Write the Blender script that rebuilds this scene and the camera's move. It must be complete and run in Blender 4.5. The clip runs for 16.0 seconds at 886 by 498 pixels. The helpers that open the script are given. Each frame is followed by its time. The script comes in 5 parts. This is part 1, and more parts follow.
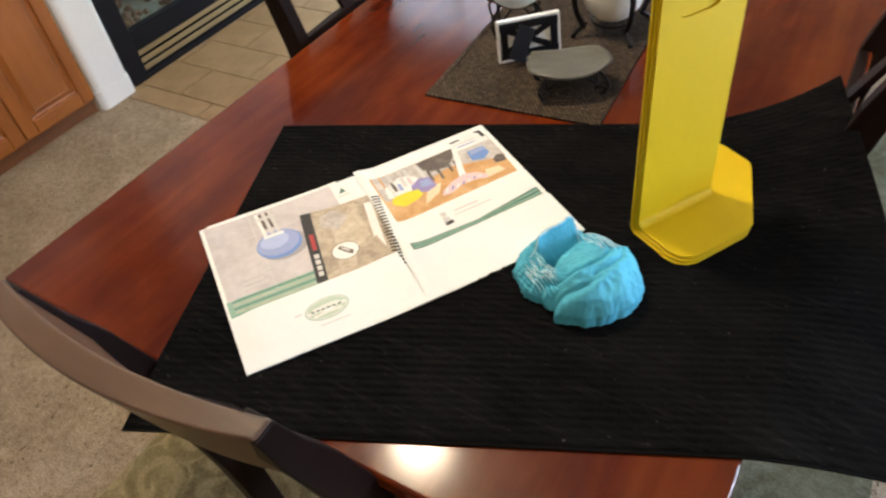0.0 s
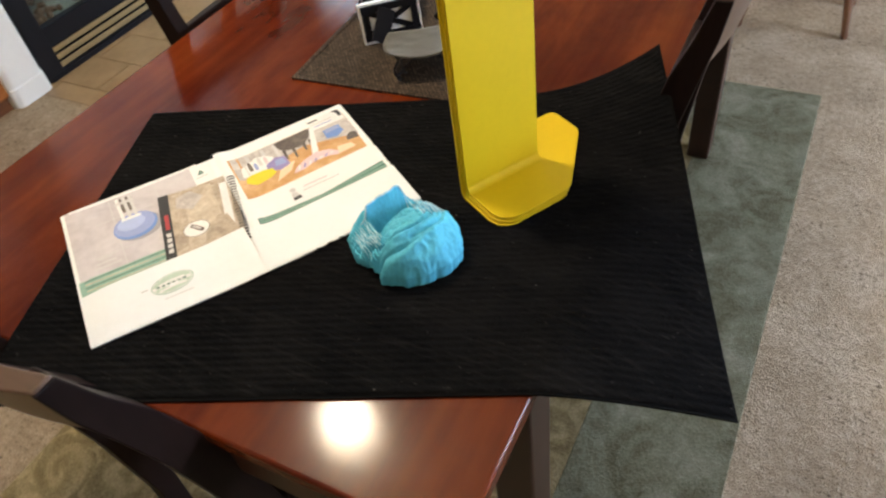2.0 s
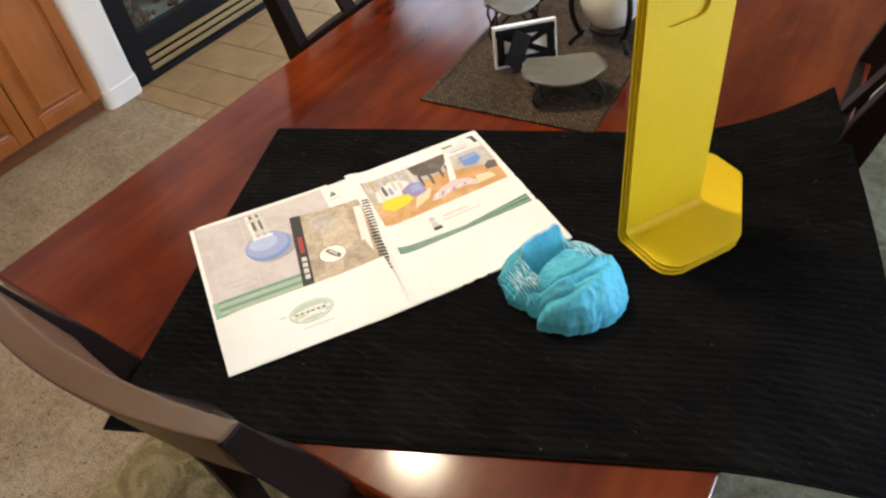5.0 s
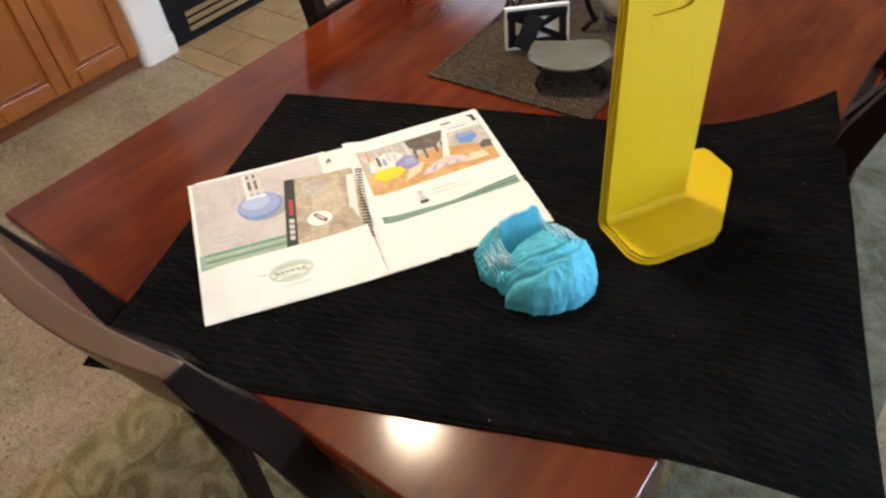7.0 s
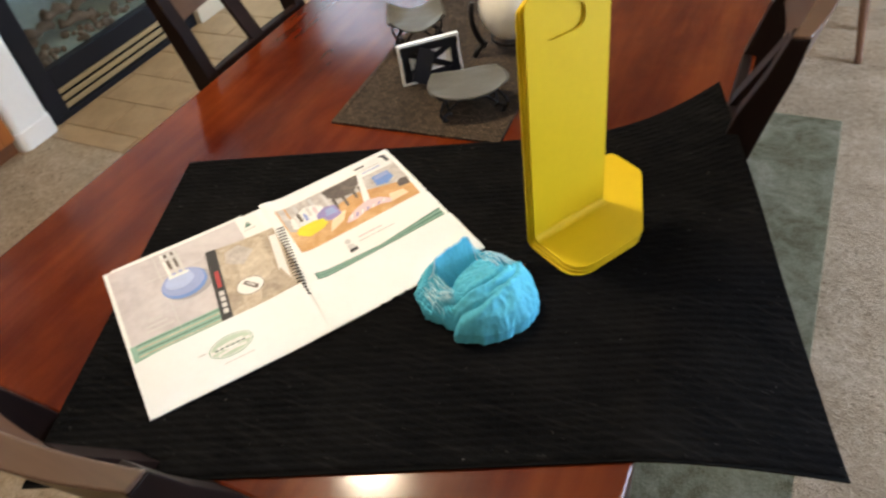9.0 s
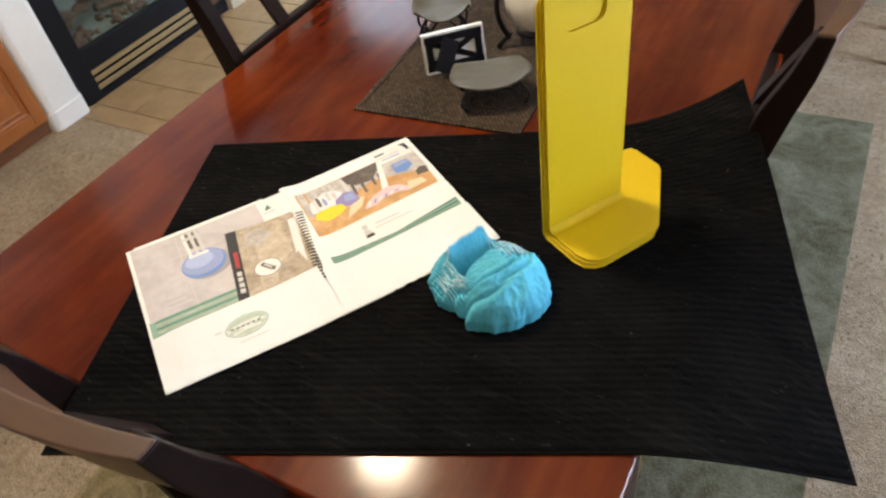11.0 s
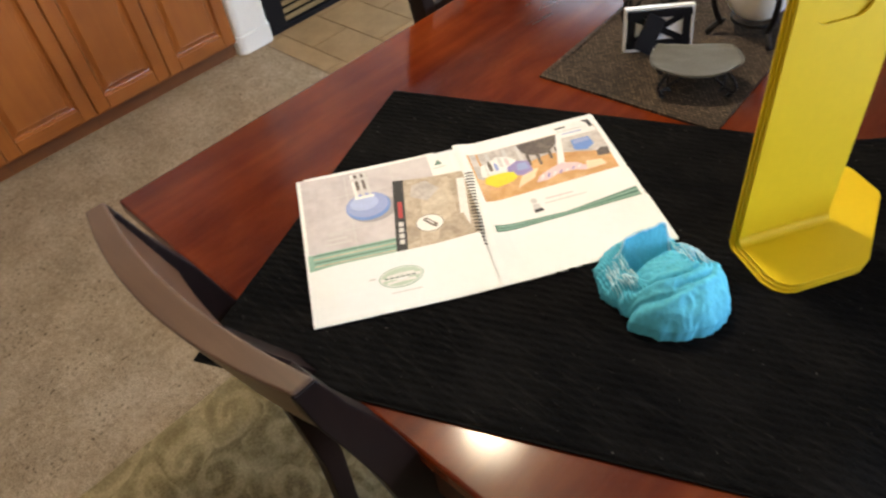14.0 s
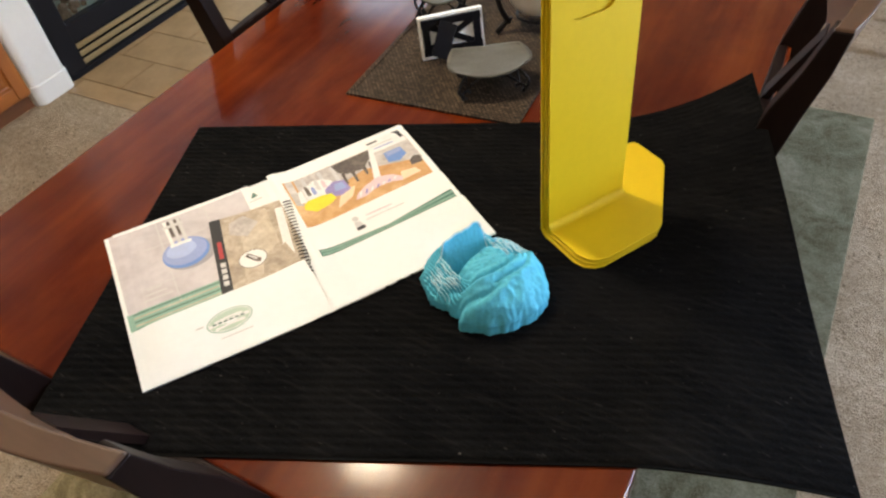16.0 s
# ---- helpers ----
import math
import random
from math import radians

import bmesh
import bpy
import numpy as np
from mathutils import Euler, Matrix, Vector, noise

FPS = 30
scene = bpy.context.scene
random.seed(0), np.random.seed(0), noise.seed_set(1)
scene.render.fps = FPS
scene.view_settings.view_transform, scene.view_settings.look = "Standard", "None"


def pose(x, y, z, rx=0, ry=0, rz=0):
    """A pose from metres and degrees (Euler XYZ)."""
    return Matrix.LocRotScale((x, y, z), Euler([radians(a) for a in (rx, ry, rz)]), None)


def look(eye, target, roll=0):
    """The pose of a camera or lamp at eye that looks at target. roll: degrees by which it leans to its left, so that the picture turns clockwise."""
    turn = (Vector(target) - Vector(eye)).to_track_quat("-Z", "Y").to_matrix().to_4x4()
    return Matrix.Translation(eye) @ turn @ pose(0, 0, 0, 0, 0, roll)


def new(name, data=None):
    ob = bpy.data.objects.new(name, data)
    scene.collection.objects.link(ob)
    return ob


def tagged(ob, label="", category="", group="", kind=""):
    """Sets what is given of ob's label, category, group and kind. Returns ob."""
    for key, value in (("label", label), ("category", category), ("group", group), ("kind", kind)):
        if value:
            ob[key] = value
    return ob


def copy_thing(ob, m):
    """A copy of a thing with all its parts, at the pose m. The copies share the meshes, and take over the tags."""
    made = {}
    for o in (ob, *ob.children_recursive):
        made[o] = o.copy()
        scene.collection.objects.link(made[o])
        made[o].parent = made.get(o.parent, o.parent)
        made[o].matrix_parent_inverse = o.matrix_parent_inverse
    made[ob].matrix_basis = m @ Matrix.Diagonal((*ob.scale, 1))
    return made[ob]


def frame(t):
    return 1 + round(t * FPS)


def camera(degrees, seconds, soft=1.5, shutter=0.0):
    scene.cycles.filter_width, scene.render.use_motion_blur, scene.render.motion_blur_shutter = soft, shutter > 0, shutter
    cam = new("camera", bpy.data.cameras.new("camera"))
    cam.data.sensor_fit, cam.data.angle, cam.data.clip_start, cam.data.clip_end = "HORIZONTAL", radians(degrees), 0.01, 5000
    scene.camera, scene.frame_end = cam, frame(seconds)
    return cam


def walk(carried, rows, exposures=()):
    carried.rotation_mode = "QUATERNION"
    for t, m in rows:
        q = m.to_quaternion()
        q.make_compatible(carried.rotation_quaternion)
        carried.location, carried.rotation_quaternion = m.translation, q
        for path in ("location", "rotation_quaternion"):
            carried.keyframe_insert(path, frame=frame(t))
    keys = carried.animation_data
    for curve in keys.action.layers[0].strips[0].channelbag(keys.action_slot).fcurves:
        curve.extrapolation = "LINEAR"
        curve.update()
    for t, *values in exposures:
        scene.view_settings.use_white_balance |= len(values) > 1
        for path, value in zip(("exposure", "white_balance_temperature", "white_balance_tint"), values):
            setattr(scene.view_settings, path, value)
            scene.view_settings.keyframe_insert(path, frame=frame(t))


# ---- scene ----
cam = camera(64.53, 16.0, soft=2.3, shutter=0.4)
# seconds, eye, yaw, pitch, roll
ROWS = [
    (0.0, 0.5482, -0.2800, 1.4555, 37.058, -43.908, -9.091),
    (0.5, 0.5780, -0.2808, 1.4556, 32.339, -43.499, -9.089),
    (1.0, 0.6141, -0.2712, 1.4615, 27.863, -43.917, -9.106),
    (1.5, 0.6805, -0.2639, 1.4574, 30.197, -44.137, -10.038),
    (2.0, 0.7459, -0.2429, 1.4580, 33.934, -45.317, -9.636),
    (2.5, 0.7796, -0.2291, 1.4524, 40.233, -44.733, -7.635),
    (3.0, 0.7768, -0.2273, 1.4482, 41.779, -43.676, -6.201),
    (3.5, 0.7130, -0.2339, 1.4498, 40.997, -44.293, -7.420),
    (4.0, 0.6379, -0.2466, 1.4606, 40.800, -42.690, -9.168),
    (4.5, 0.5860, -0.2578, 1.4568, 39.314, -43.158, -8.946),
    (4.7, 0.5717, -0.2620, 1.4528, 38.284, -43.366, -8.974),
    (6.8, 0.6456, -0.2485, 1.4520, 40.004, -44.205, -6.418),
    (7.0, 0.6497, -0.2384, 1.4498, 42.089, -44.517, -6.858),
    (7.5, 0.6466, -0.2305, 1.4547, 45.185, -43.562, -8.197),
    (8.0, 0.6280, -0.2228, 1.4592, 44.321, -43.170, -9.091),
    (8.5, 0.6168, -0.2342, 1.4641, 38.319, -43.248, -9.220),
    (9.0, 0.6205, -0.2395, 1.4673, 32.262, -43.463, -10.013),
    (9.2, 0.6244, -0.2425, 1.4727, 30.040, -43.155, -9.460),
    (11.3, 0.6362, -0.2425, 1.4647, 36.944, -44.036, -9.353),
    (11.5, 0.6224, -0.2399, 1.4619, 38.458, -44.171, -8.751),
    (12.0, 0.5978, -0.2448, 1.4626, 43.656, -43.658, -8.137),
    (12.5, 0.5700, -0.2607, 1.4552, 49.136, -43.735, -8.246),
    (13.0, 0.5580, -0.2644, 1.4513, 51.979, -44.081, -8.077),
    (13.5, 0.5551, -0.2617, 1.4500, 52.875, -43.993, -8.585),
    (14.0, 0.5701, -0.2461, 1.4462, 49.723, -44.395, -9.213),
    (14.5, 0.5929, -0.2373, 1.4472, 44.281, -44.575, -9.635),
    (15.0, 0.6143, -0.2198, 1.4487, 37.079, -45.318, -9.411),
    (15.5, 0.6129, -0.2137, 1.4539, 35.509, -45.145, -8.912),
    (16.0, 0.6094, -0.2082, 1.4520, 34.205, -45.337, -8.161),
]


def eye_pose(x, y, z, yaw, pitch, roll):
    a, b = radians(yaw), radians(pitch)
    ahead = Vector((-math.sin(a) * math.cos(b), math.cos(a) * math.cos(b), math.sin(b)))
    return look((x, y, z), Vector((x, y, z)) + ahead, roll)


walk(cam, [(t, eye_pose(*r)) for t, *r in ROWS], [(0.0, 0.0)])

# ---- light ----
world = bpy.data.worlds.new("sky")
scene.world = world
world.use_nodes = True
_wn = world.node_tree.nodes
_sky = _wn.new("ShaderNodeTexSky")
_sky.sky_type = "NISHITA"
_sky.sun_disc = False
_sky.sun_elevation, _sky.sun_rotation = radians(35), radians(200)
world.node_tree.links.new(_sky.outputs[0], _wn["Background"].inputs[0])
_wn["Background"].inputs[1].default_value = 0.12


def area_lamp(name, m, sx, sy, watts, colour):
    d = bpy.data.lights.new(name, "AREA")
    d.shape, d.size, d.size_y, d.energy, d.color = "RECTANGLE", sx, sy, watts, colour
    o = new(name, d)
    o.matrix_world = m
    return o


# daylight in the two window openings, and the ceiling lamp above the table
FAR_WINDOW = (-1.5, 2.86, 1.02)
SIDE_WINDOW = (3.42, 2.05, 0.98)
area_lamp("far_window_light", look(FAR_WINDOW, (-1.5, 0, 1.02)), 0.84, 1.9, 14, (0.58, 0.84, 1.0))
area_lamp("side_window_light", look(SIDE_WINDOW, (0.9, 0.3, 0.3)), 1.3, 1.5, 152, (0.60, 0.74, 1.0))
LAMP = (-0.40, 0.66, 2.33)
_d = bpy.data.lights.new("ceiling_bulb", "POINT")
_d.energy, _d.color, _d.shadow_soft_size = 43, (1.0, 0.855, 0.66), 0.085
_o = new("ceiling_bulb", _d)
_o.location = (LAMP[0], LAMP[1], LAMP[2] - 0.13)
# Unseen fill lamp, added on the viewer's side to brighten what faces it.
FILL_LAMP = (0.45, -1.75, 2.42)
_d2 = bpy.data.lights.new("fill_bulb", "POINT")
_d2.energy, _d2.color, _d2.shadow_soft_size = 15.5, (1.0, 0.81, 0.58), 0.16
_o2 = new("fill_bulb", _d2)
_o2.location = FILL_LAMP[0], FILL_LAMP[1], FILL_LAMP[2] - 0.2


# ---- materials ----
def tree(name, rough=0.5, metal=0.0, spec=0.5):
    m = bpy.data.materials.new(name)
    m.use_nodes = True
    nt = m.node_tree
    b = nt.nodes["Principled BSDF"]
    b.inputs["Roughness"].default_value = rough
    b.inputs["Metallic"].default_value = metal
    b.inputs["Specular IOR Level"].default_value = spec
    return m, nt, b


def coords(nt, scale=(1, 1, 1), rot=(0, 0, 0), kind="Object"):
    tc = nt.nodes.new("ShaderNodeTexCoord")
    mp = nt.nodes.new("ShaderNodeMapping")
    mp.inputs["Scale"].default_value = scale
    mp.inputs["Rotation"].default_value = rot
    nt.links.new(tc.outputs[kind], mp.inputs[0])
    return mp.outputs[0]


def noise_tex(nt, vec, scale, detail=4, rough=0.55, distort=0.0):
    n = nt.nodes.new("ShaderNodeTexNoise")
    n.inputs["Scale"].default_value, n.inputs["Detail"].default_value = scale, detail
    n.inputs["Roughness"].default_value, n.inputs["Distortion"].default_value = rough, distort
    nt.links.new(vec, n.inputs["Vector"])
    return n.outputs["Fac"]


def ramp(nt, fac, stops):
    r = nt.nodes.new("ShaderNodeValToRGB")
    while len(r.color_ramp.elements) < len(stops):
        r.color_ramp.elements.new(0.5)
    for e, (p, c) in zip(r.color_ramp.elements, stops):
        e.position, e.color = p, (*c, 1)
    nt.links.new(fac, r.inputs[0])
    return r.outputs[0]


def mix(nt, a, b, fac, mode="MIX"):
    x = nt.nodes.new("ShaderNodeMix")
    x.data_type, x.blend_type = "RGBA", mode
    for s, v in ((x.inputs[6], a), (x.inputs[7], b), (x.inputs[0], fac)):
        if isinstance(v, (int, float)):
            s.default_value = v
        elif isinstance(v, tuple):
            s.default_value = (*v, 1)
        else:
            nt.links.new(v, s)
    return x.outputs[2]


def bump(nt, bsdf, height, strength=0.3, dist=0.002):
    b = nt.nodes.new("ShaderNodeBump")
    b.inputs["Strength"].default_value, b.inputs["Distance"].default_value = strength, dist
    nt.links.new(height, b.inputs["Height"])
    nt.links.new(b.outputs[0], bsdf.inputs["Normal"])


def plain(name, c, rough=0.5, metal=0.0, var=0.12, scale=25.0, bumps=0.15, dist=0.001, spec=0.5):
    """A surface of one colour, with broad and fine variation and fine relief."""
    m, nt, b = tree(name, rough, metal, spec)
    v = coords(nt)
    big, fine = noise_tex(nt, v, scale * 0.15), noise_tex(nt, v, scale * 4)
    dark, light = tuple(x * (1 - var) for x in c), tuple(min(1, x * (1 + var)) for x in c)
    col = mix(nt, ramp(nt, big, [(0.3, dark), (0.7, light)]), ramp(nt, fine, [(0.35, dark), (0.65, light)]), 0.4)
    nt.links.new(col, b.inputs["Base Color"])
    rr = nt.nodes.new("ShaderNodeMapRange")
    rr.inputs[3].default_value, rr.inputs[4].default_value = rough * 0.85, min(1, rough * 1.15)
    nt.links.new(big, rr.inputs[0])
    nt.links.new(rr.outputs[0], b.inputs["Roughness"])
    if bumps:
        bump(nt, b, fine, bumps, dist)
    return m


def wood(name, dark, mid, light, axis, rough, grain=1.0, coat=0.0):
    m, nt, b = tree(name, rough)
    sc = [22 * grain, 22 * grain, 22 * grain]
    sc[axis] = 1.6 * grain
    v = coords(nt, tuple(sc))
    v2 = coords(nt, tuple(s * 4 for s in sc))
    vb = coords(nt)
    a, f, blot = noise_tex(nt, v, 1.0, 5, 0.6, 0.6), noise_tex(nt, v2, 1.6, 4), noise_tex(nt, vb, 4.5, 3)
    col = ramp(nt, a, [(0.28, dark), (0.5, mid), (0.74, light)])
    col = mix(nt, col, ramp(nt, f, [(0.35, dark), (0.62, light)]), 0.25)
    col = mix(nt, col, ramp(nt, blot, [(0.35, tuple(x * 0.62 for x in dark)), (0.7, light)]), 0.35)
    nt.links.new(col, b.inputs["Base Color"])
    b.inputs["Coat Weight"].default_value, b.inputs["Coat Roughness"].default_value = coat, 0.08
    bump(nt, b, f, 0.05, 0.0005)
    return m


def carpet_mat(name, dark, mid, light, specks=0.5):
    """Cut pile: soft tufts, trodden patches and sparse dark flecks."""
    m, nt, b = tree(name, 0.95, 0, 0.12)
    v = coords(nt)
    fine, mid_n, big = noise_tex(nt, v, 210, 2, 0.6), noise_tex(nt, v, 48, 4, 0.7), noise_tex(nt, v, 5.5, 5, 0.6)
    col = ramp(nt, mid_n, [(0.28, dark), (0.5, mid), (0.72, light)])
    col = mix(nt, col, ramp(nt, fine, [(0.3, dark), (0.5, mid), (0.7, light)]), 0.46)
    col = mix(nt, col, ramp(nt, big, [(0.32, dark), (0.5, mid), (0.68, light)]), 0.30)
    if specks:
        speck, where = noise_tex(nt, v, 88, 1, 0.5), noise_tex(nt, v, 9, 3, 0.6)
        spots = mix(nt, ramp(nt, speck, [(0.31, (1, 1, 1)), (0.39, (0, 0, 0))]), ramp(nt, where, [(0.38, (0, 0, 0)), (0.6, (1, 1, 1))]), 1.0, "MULTIPLY")
        col = mix(nt, col, tuple(0.6 * x for x in dark), mix(nt, (0, 0, 0), spots, specks))
    nt.links.new(col, b.inputs["Base Color"])
    h = nt.nodes.new("ShaderNodeMath")
    h.operation = "ADD"
    nt.links.new(fine, h.inputs[0])
    nt.links.new(mid_n, h.inputs[1])
    bump(nt, b, h.outputs[0], 1.0, 0.012)
    return m


def rug_mat(name, dark, mid, light, cells, blend):
    """Woven scrolls: a curl winds round each cell's middle, over mottled pile."""
    m, nt, b = tree(name, 0.95, 0, 0.12)
    v = coords(nt)
    warp = nt.nodes.new("ShaderNodeTexNoise")
    warp.inputs["Scale"].default_value, warp.inputs["Detail"].default_value = 5.0, 2
    nt.links.new(v, warp.inputs["Vector"])
    add = nt.nodes.new("ShaderNodeVectorMath")
    add.operation = "MULTIPLY_ADD"
    add.inputs[1].default_value = (0.13, 0.13, 0.0)
    nt.links.new(warp.outputs["Color"], add.inputs[0])
    flat = nt.nodes.new("ShaderNodeVectorMath")
    flat.operation = "MULTIPLY"
    flat.inputs[1].default_value = (1, 1, 0)
    nt.links.new(v, flat.inputs[0])
    nt.links.new(flat.outputs[0], add.inputs[2])
    vo = nt.nodes.new("ShaderNodeTexVoronoi")
    vo.voronoi_dimensions = "2D"
    vo.inputs["Scale"].default_value, vo.inputs["Randomness"].default_value = cells, 0.7
    nt.links.new(add.outputs[0], vo.inputs["Vector"])
    off = nt.nodes.new("ShaderNodeVectorMath")
    off.operation = "SUBTRACT"
    nt.links.new(add.outputs[0], off.inputs[0])
    nt.links.new(vo.outputs["Position"], off.inputs[1])
    sep = nt.nodes.new("ShaderNodeSeparateXYZ")
    nt.links.new(off.outputs[0], sep.inputs[0])

    def calc(op, a, c):
        n = nt.nodes.new("ShaderNodeMath")
        n.operation = op
        for k, q in ((0, a), (1, c)):
            if isinstance(q, (int, float)):
                n.inputs[k].default_value = q
            elif q is not None:
                nt.links.new(q, n.inputs[k])
        return n.outputs[0]

    angle = calc("ARCTAN2", sep.outputs[1], sep.outputs[0])
    curl = calc("SINE", calc("ADD", angle, calc("MULTIPLY", vo.outputs["Distance"], 15.0)), None)
    curl = calc("MULTIPLY_ADD", curl, 0.5)
    curl.node.inputs[2].default_value = 0.5
    col = ramp(nt, curl, [(0.15, dark), (0.55, mid), (0.85, light)])
    patch = noise_tex(nt, v, 6.5, 4, 0.6, 1.0)
    col = mix(nt, col, ramp(nt, patch, [(0.36, dark), (0.5, mid), (0.64, light)]), blend)
    f = noise_tex(nt, v, 150, 3, 0.7)
    col = mix(nt, col, ramp(nt, f, [(0.32, dark), (0.68, light)]), 0.36)
    nt.links.new(col, b.inputs["Base Color"])
    bump(nt, b, f, 0.7, 0.005)
    return m


def table_mat():
    """Lacquered mahogany: long grain under broad dark-red blotches."""
    m = wood("polished_mahogany", (0.062, 0.0070, 0.0022), (0.112, 0.0145, 0.0036), (0.175, 0.0380, 0.0085), 1, 0.11, 0.35, 0.0)
    nt = m.node_tree
    b = nt.nodes["Principled BSDF"]
    b.inputs["Specular IOR Level"].default_value = 0.19
    under = b.inputs["Base Color"].links[0].from_socket
    blot = noise_tex(nt, coords(nt, (7, 2.6, 1)), 1.0, 4, 0.6, 0.4)
    col = mix(nt, (0.036, 0.0034, 0.0022), under, ramp(nt, blot, [(0.34, (0.42, 0.42, 0.42)), (0.56, (1, 1, 1))]))
    nt.links.new(col, b.inputs["Base Color"])
    smear = noise_tex(nt, coords(nt), 6, 3, 0.5, 0.1)
    rr = nt.nodes.new("ShaderNodeMapRange")
    rr.inputs[1].default_value, rr.inputs[2].default_value = 0.3, 0.75
    rr.inputs[3].default_value, rr.inputs[4].default_value = 0.10, 0.165
    nt.links.new(smear, rr.inputs[0])
    nt.links.new(rr.outputs[0], b.inputs["Roughness"])
    return m


def mat_ribbed():
    """Black looped pile: broken streaks along the ribs, dust and pale lint."""
    m, nt, b = tree("black_ribbed_carpet_pile", 1.0, 0, 0.02)
    v = coords(nt)
    turn = (0, 0, -radians(21.8))
    streak = noise_tex(nt, coords(nt, (16, 210, 1), turn), 1.0, 3, 0.7)
    f, g = noise_tex(nt, v, 420, 3, 0.7), noise_tex(nt, v, 11, 4, 0.6)
    lint, lint2 = noise_tex(nt, v, 120, 2, 0.5), noise_tex(nt, coords(nt, (60, 190, 1), turn), 1.0, 2, 0.5)
    col = ramp(nt, f, [(0.36, (0.002, 0.002, 0.0024)), (0.68, (0.016, 0.016, 0.0165))])
    col = mix(nt, col, ramp(nt, streak, [(0.38, (0.0015, 0.0015, 0.002)), (0.56, (0.008, 0.0078, 0.008)), (0.74, (0.034, 0.031, 0.029))]), 0.55)
    col = mix(nt, col, ramp(nt, g, [(0.4, (0.002, 0.002, 0.0026)), (0.7, (0.015, 0.014, 0.0135))]), 0.3)
    col = mix(nt, col, (0.16, 0.15, 0.14), ramp(nt, lint, [(0.74, (0, 0, 0)), (0.80, (0.6, 0.6, 0.6))]))
    col = mix(nt, col, (0.09, 0.086, 0.08), ramp(nt, lint2, [(0.70, (0, 0, 0)), (0.80, (0.5, 0.5, 0.5))]))
    nt.links.new(col, b.inputs["Base Color"])
    bump(nt, b, mix(nt, f, streak, 0.5), 0.9, 0.004)
    return m


def weave_mat():
    """Tweed: rows of beige slubs over dark thread, worn unevenly."""
    m, nt, b = tree("tweed_runner_weave", 0.9, 0, 0.2)
    v = coords(nt)
    wob = nt.nodes.new("ShaderNodeTexNoise")
    wob.inputs["Scale"].default_value, wob.inputs["Detail"].default_value = 60, 2
    nt.links.new(v, wob.inputs["Vector"])
    add = nt.nodes.new("ShaderNodeVectorMath")
    add.operation = "MULTIPLY_ADD"
    add.inputs[1].default_value = (0.0035, 0.0022, 0)
    nt.links.new(wob.outputs["Color"], add.inputs[0])
    nt.links.new(v, add.inputs[2])
    br = nt.nodes.new("ShaderNodeTexBrick")
    br.inputs["Scale"].default_value = 1.0
    br.inputs["Brick Width"].default_value, br.inputs["Row Height"].default_value = 0.0085, 0.0056
    br.inputs["Mortar Size"].default_value, br.inputs["Mortar Smooth"].default_value = 0.0015, 0.5
    br.inputs["Color1"].default_value, br.inputs["Color2"].default_value = (0.165, 0.112, 0.070, 1), (0.036, 0.025, 0.018, 1)
    br.inputs["Mortar"].default_value = (0.014, 0.010, 0.008, 1)
    nt.links.new(add.outputs[0], br.inputs["Vector"])
    fine, big = noise_tex(nt, v, 320, 2, 0.6), noise_tex(nt, v, 12, 3, 0.6)
    col = mix(nt, br.outputs["Color"], ramp(nt, fine, [(0.36, (0.02, 0.014, 0.011)), (0.66, (0.09, 0.063, 0.043))]), 0.22)
    col = mix(nt, col, ramp(nt, big, [(0.35, (0.6, 0.6, 0.6)), (0.65, (1, 1, 1))]), 1.0, "MULTIPLY")
    nt.links.new(col, b.inputs["Base Color"])
    bump(nt, b, col, 0.7, 0.003)
    return m


def glass_mat(name, tint, rough=0.02):
    m, nt, b = tree(name, rough)
    b.inputs["Base Color"].default_value = (*tint, 1)
    b.inputs["Transmission Weight"].default_value = 1.0
    b.inputs["IOR"].default_value = 1.45
    return m


def glow(name, c, strength):
    m, nt, b = tree(name, 0.5)
    b.inputs["Base Color"].default_value = (*c, 1)
    b.inputs["Emission Color"].default_value = (*c, 1)
    b.inputs["Emission Strength"].default_value = strength
    return m


def tile_mat():
    m, nt, b = tree("beige_stone_tile", 0.35)
    v = coords(nt, kind="Object")
    oi = nt.nodes.new("ShaderNodeObjectInfo")
    n1, n2 = noise_tex(nt, v, 9, 5, 0.6, 0.8), noise_tex(nt, v, 60, 3)
    col = ramp(nt, n1, [(0.3, (0.253, 0.152, 0.070)), (0.55, (0.371, 0.238, 0.117)), (0.75, (0.449, 0.295, 0.157))])
    col = mix(nt, col, ramp(nt, n2, [(0.35, (0.253, 0.156, 0.074)), (0.65, (0.430, 0.283, 0.152))]), 0.25)
    col = mix(nt, col, ramp(nt, oi.outputs["Random"], [(0.0, (0.293, 0.180, 0.087)), (1.0, (0.430, 0.283, 0.148))]), 0.3)
    nt.links.new(col, b.inputs["Base Color"])
    bump(nt, b, n1, 0.15, 0.002)
    return m


M_TABLE = table_mat()
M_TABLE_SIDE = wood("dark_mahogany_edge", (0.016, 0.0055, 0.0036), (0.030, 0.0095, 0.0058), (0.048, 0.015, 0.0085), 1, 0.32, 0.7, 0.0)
M_CHAIR = wood("dark_espresso_wood", (0.0068, 0.0034, 0.0032), (0.0118, 0.0058, 0.0050), (0.0200, 0.0102, 0.0082), 2, 0.42, 0.8, 0.0)
M_CHAIR.node_tree.nodes["Principled BSDF"].inputs["Specular IOR Level"].default_value = 0.12
# The chair's dark wood again, with the rail's lit sheen put into the brown.
M_RAIL = wood("lit_brown_rail_wood", (0.064, 0.030, 0.0145), (0.096, 0.047, 0.024), (0.140, 0.075, 0.042), 0, 0.36, 0.9, 0.0)
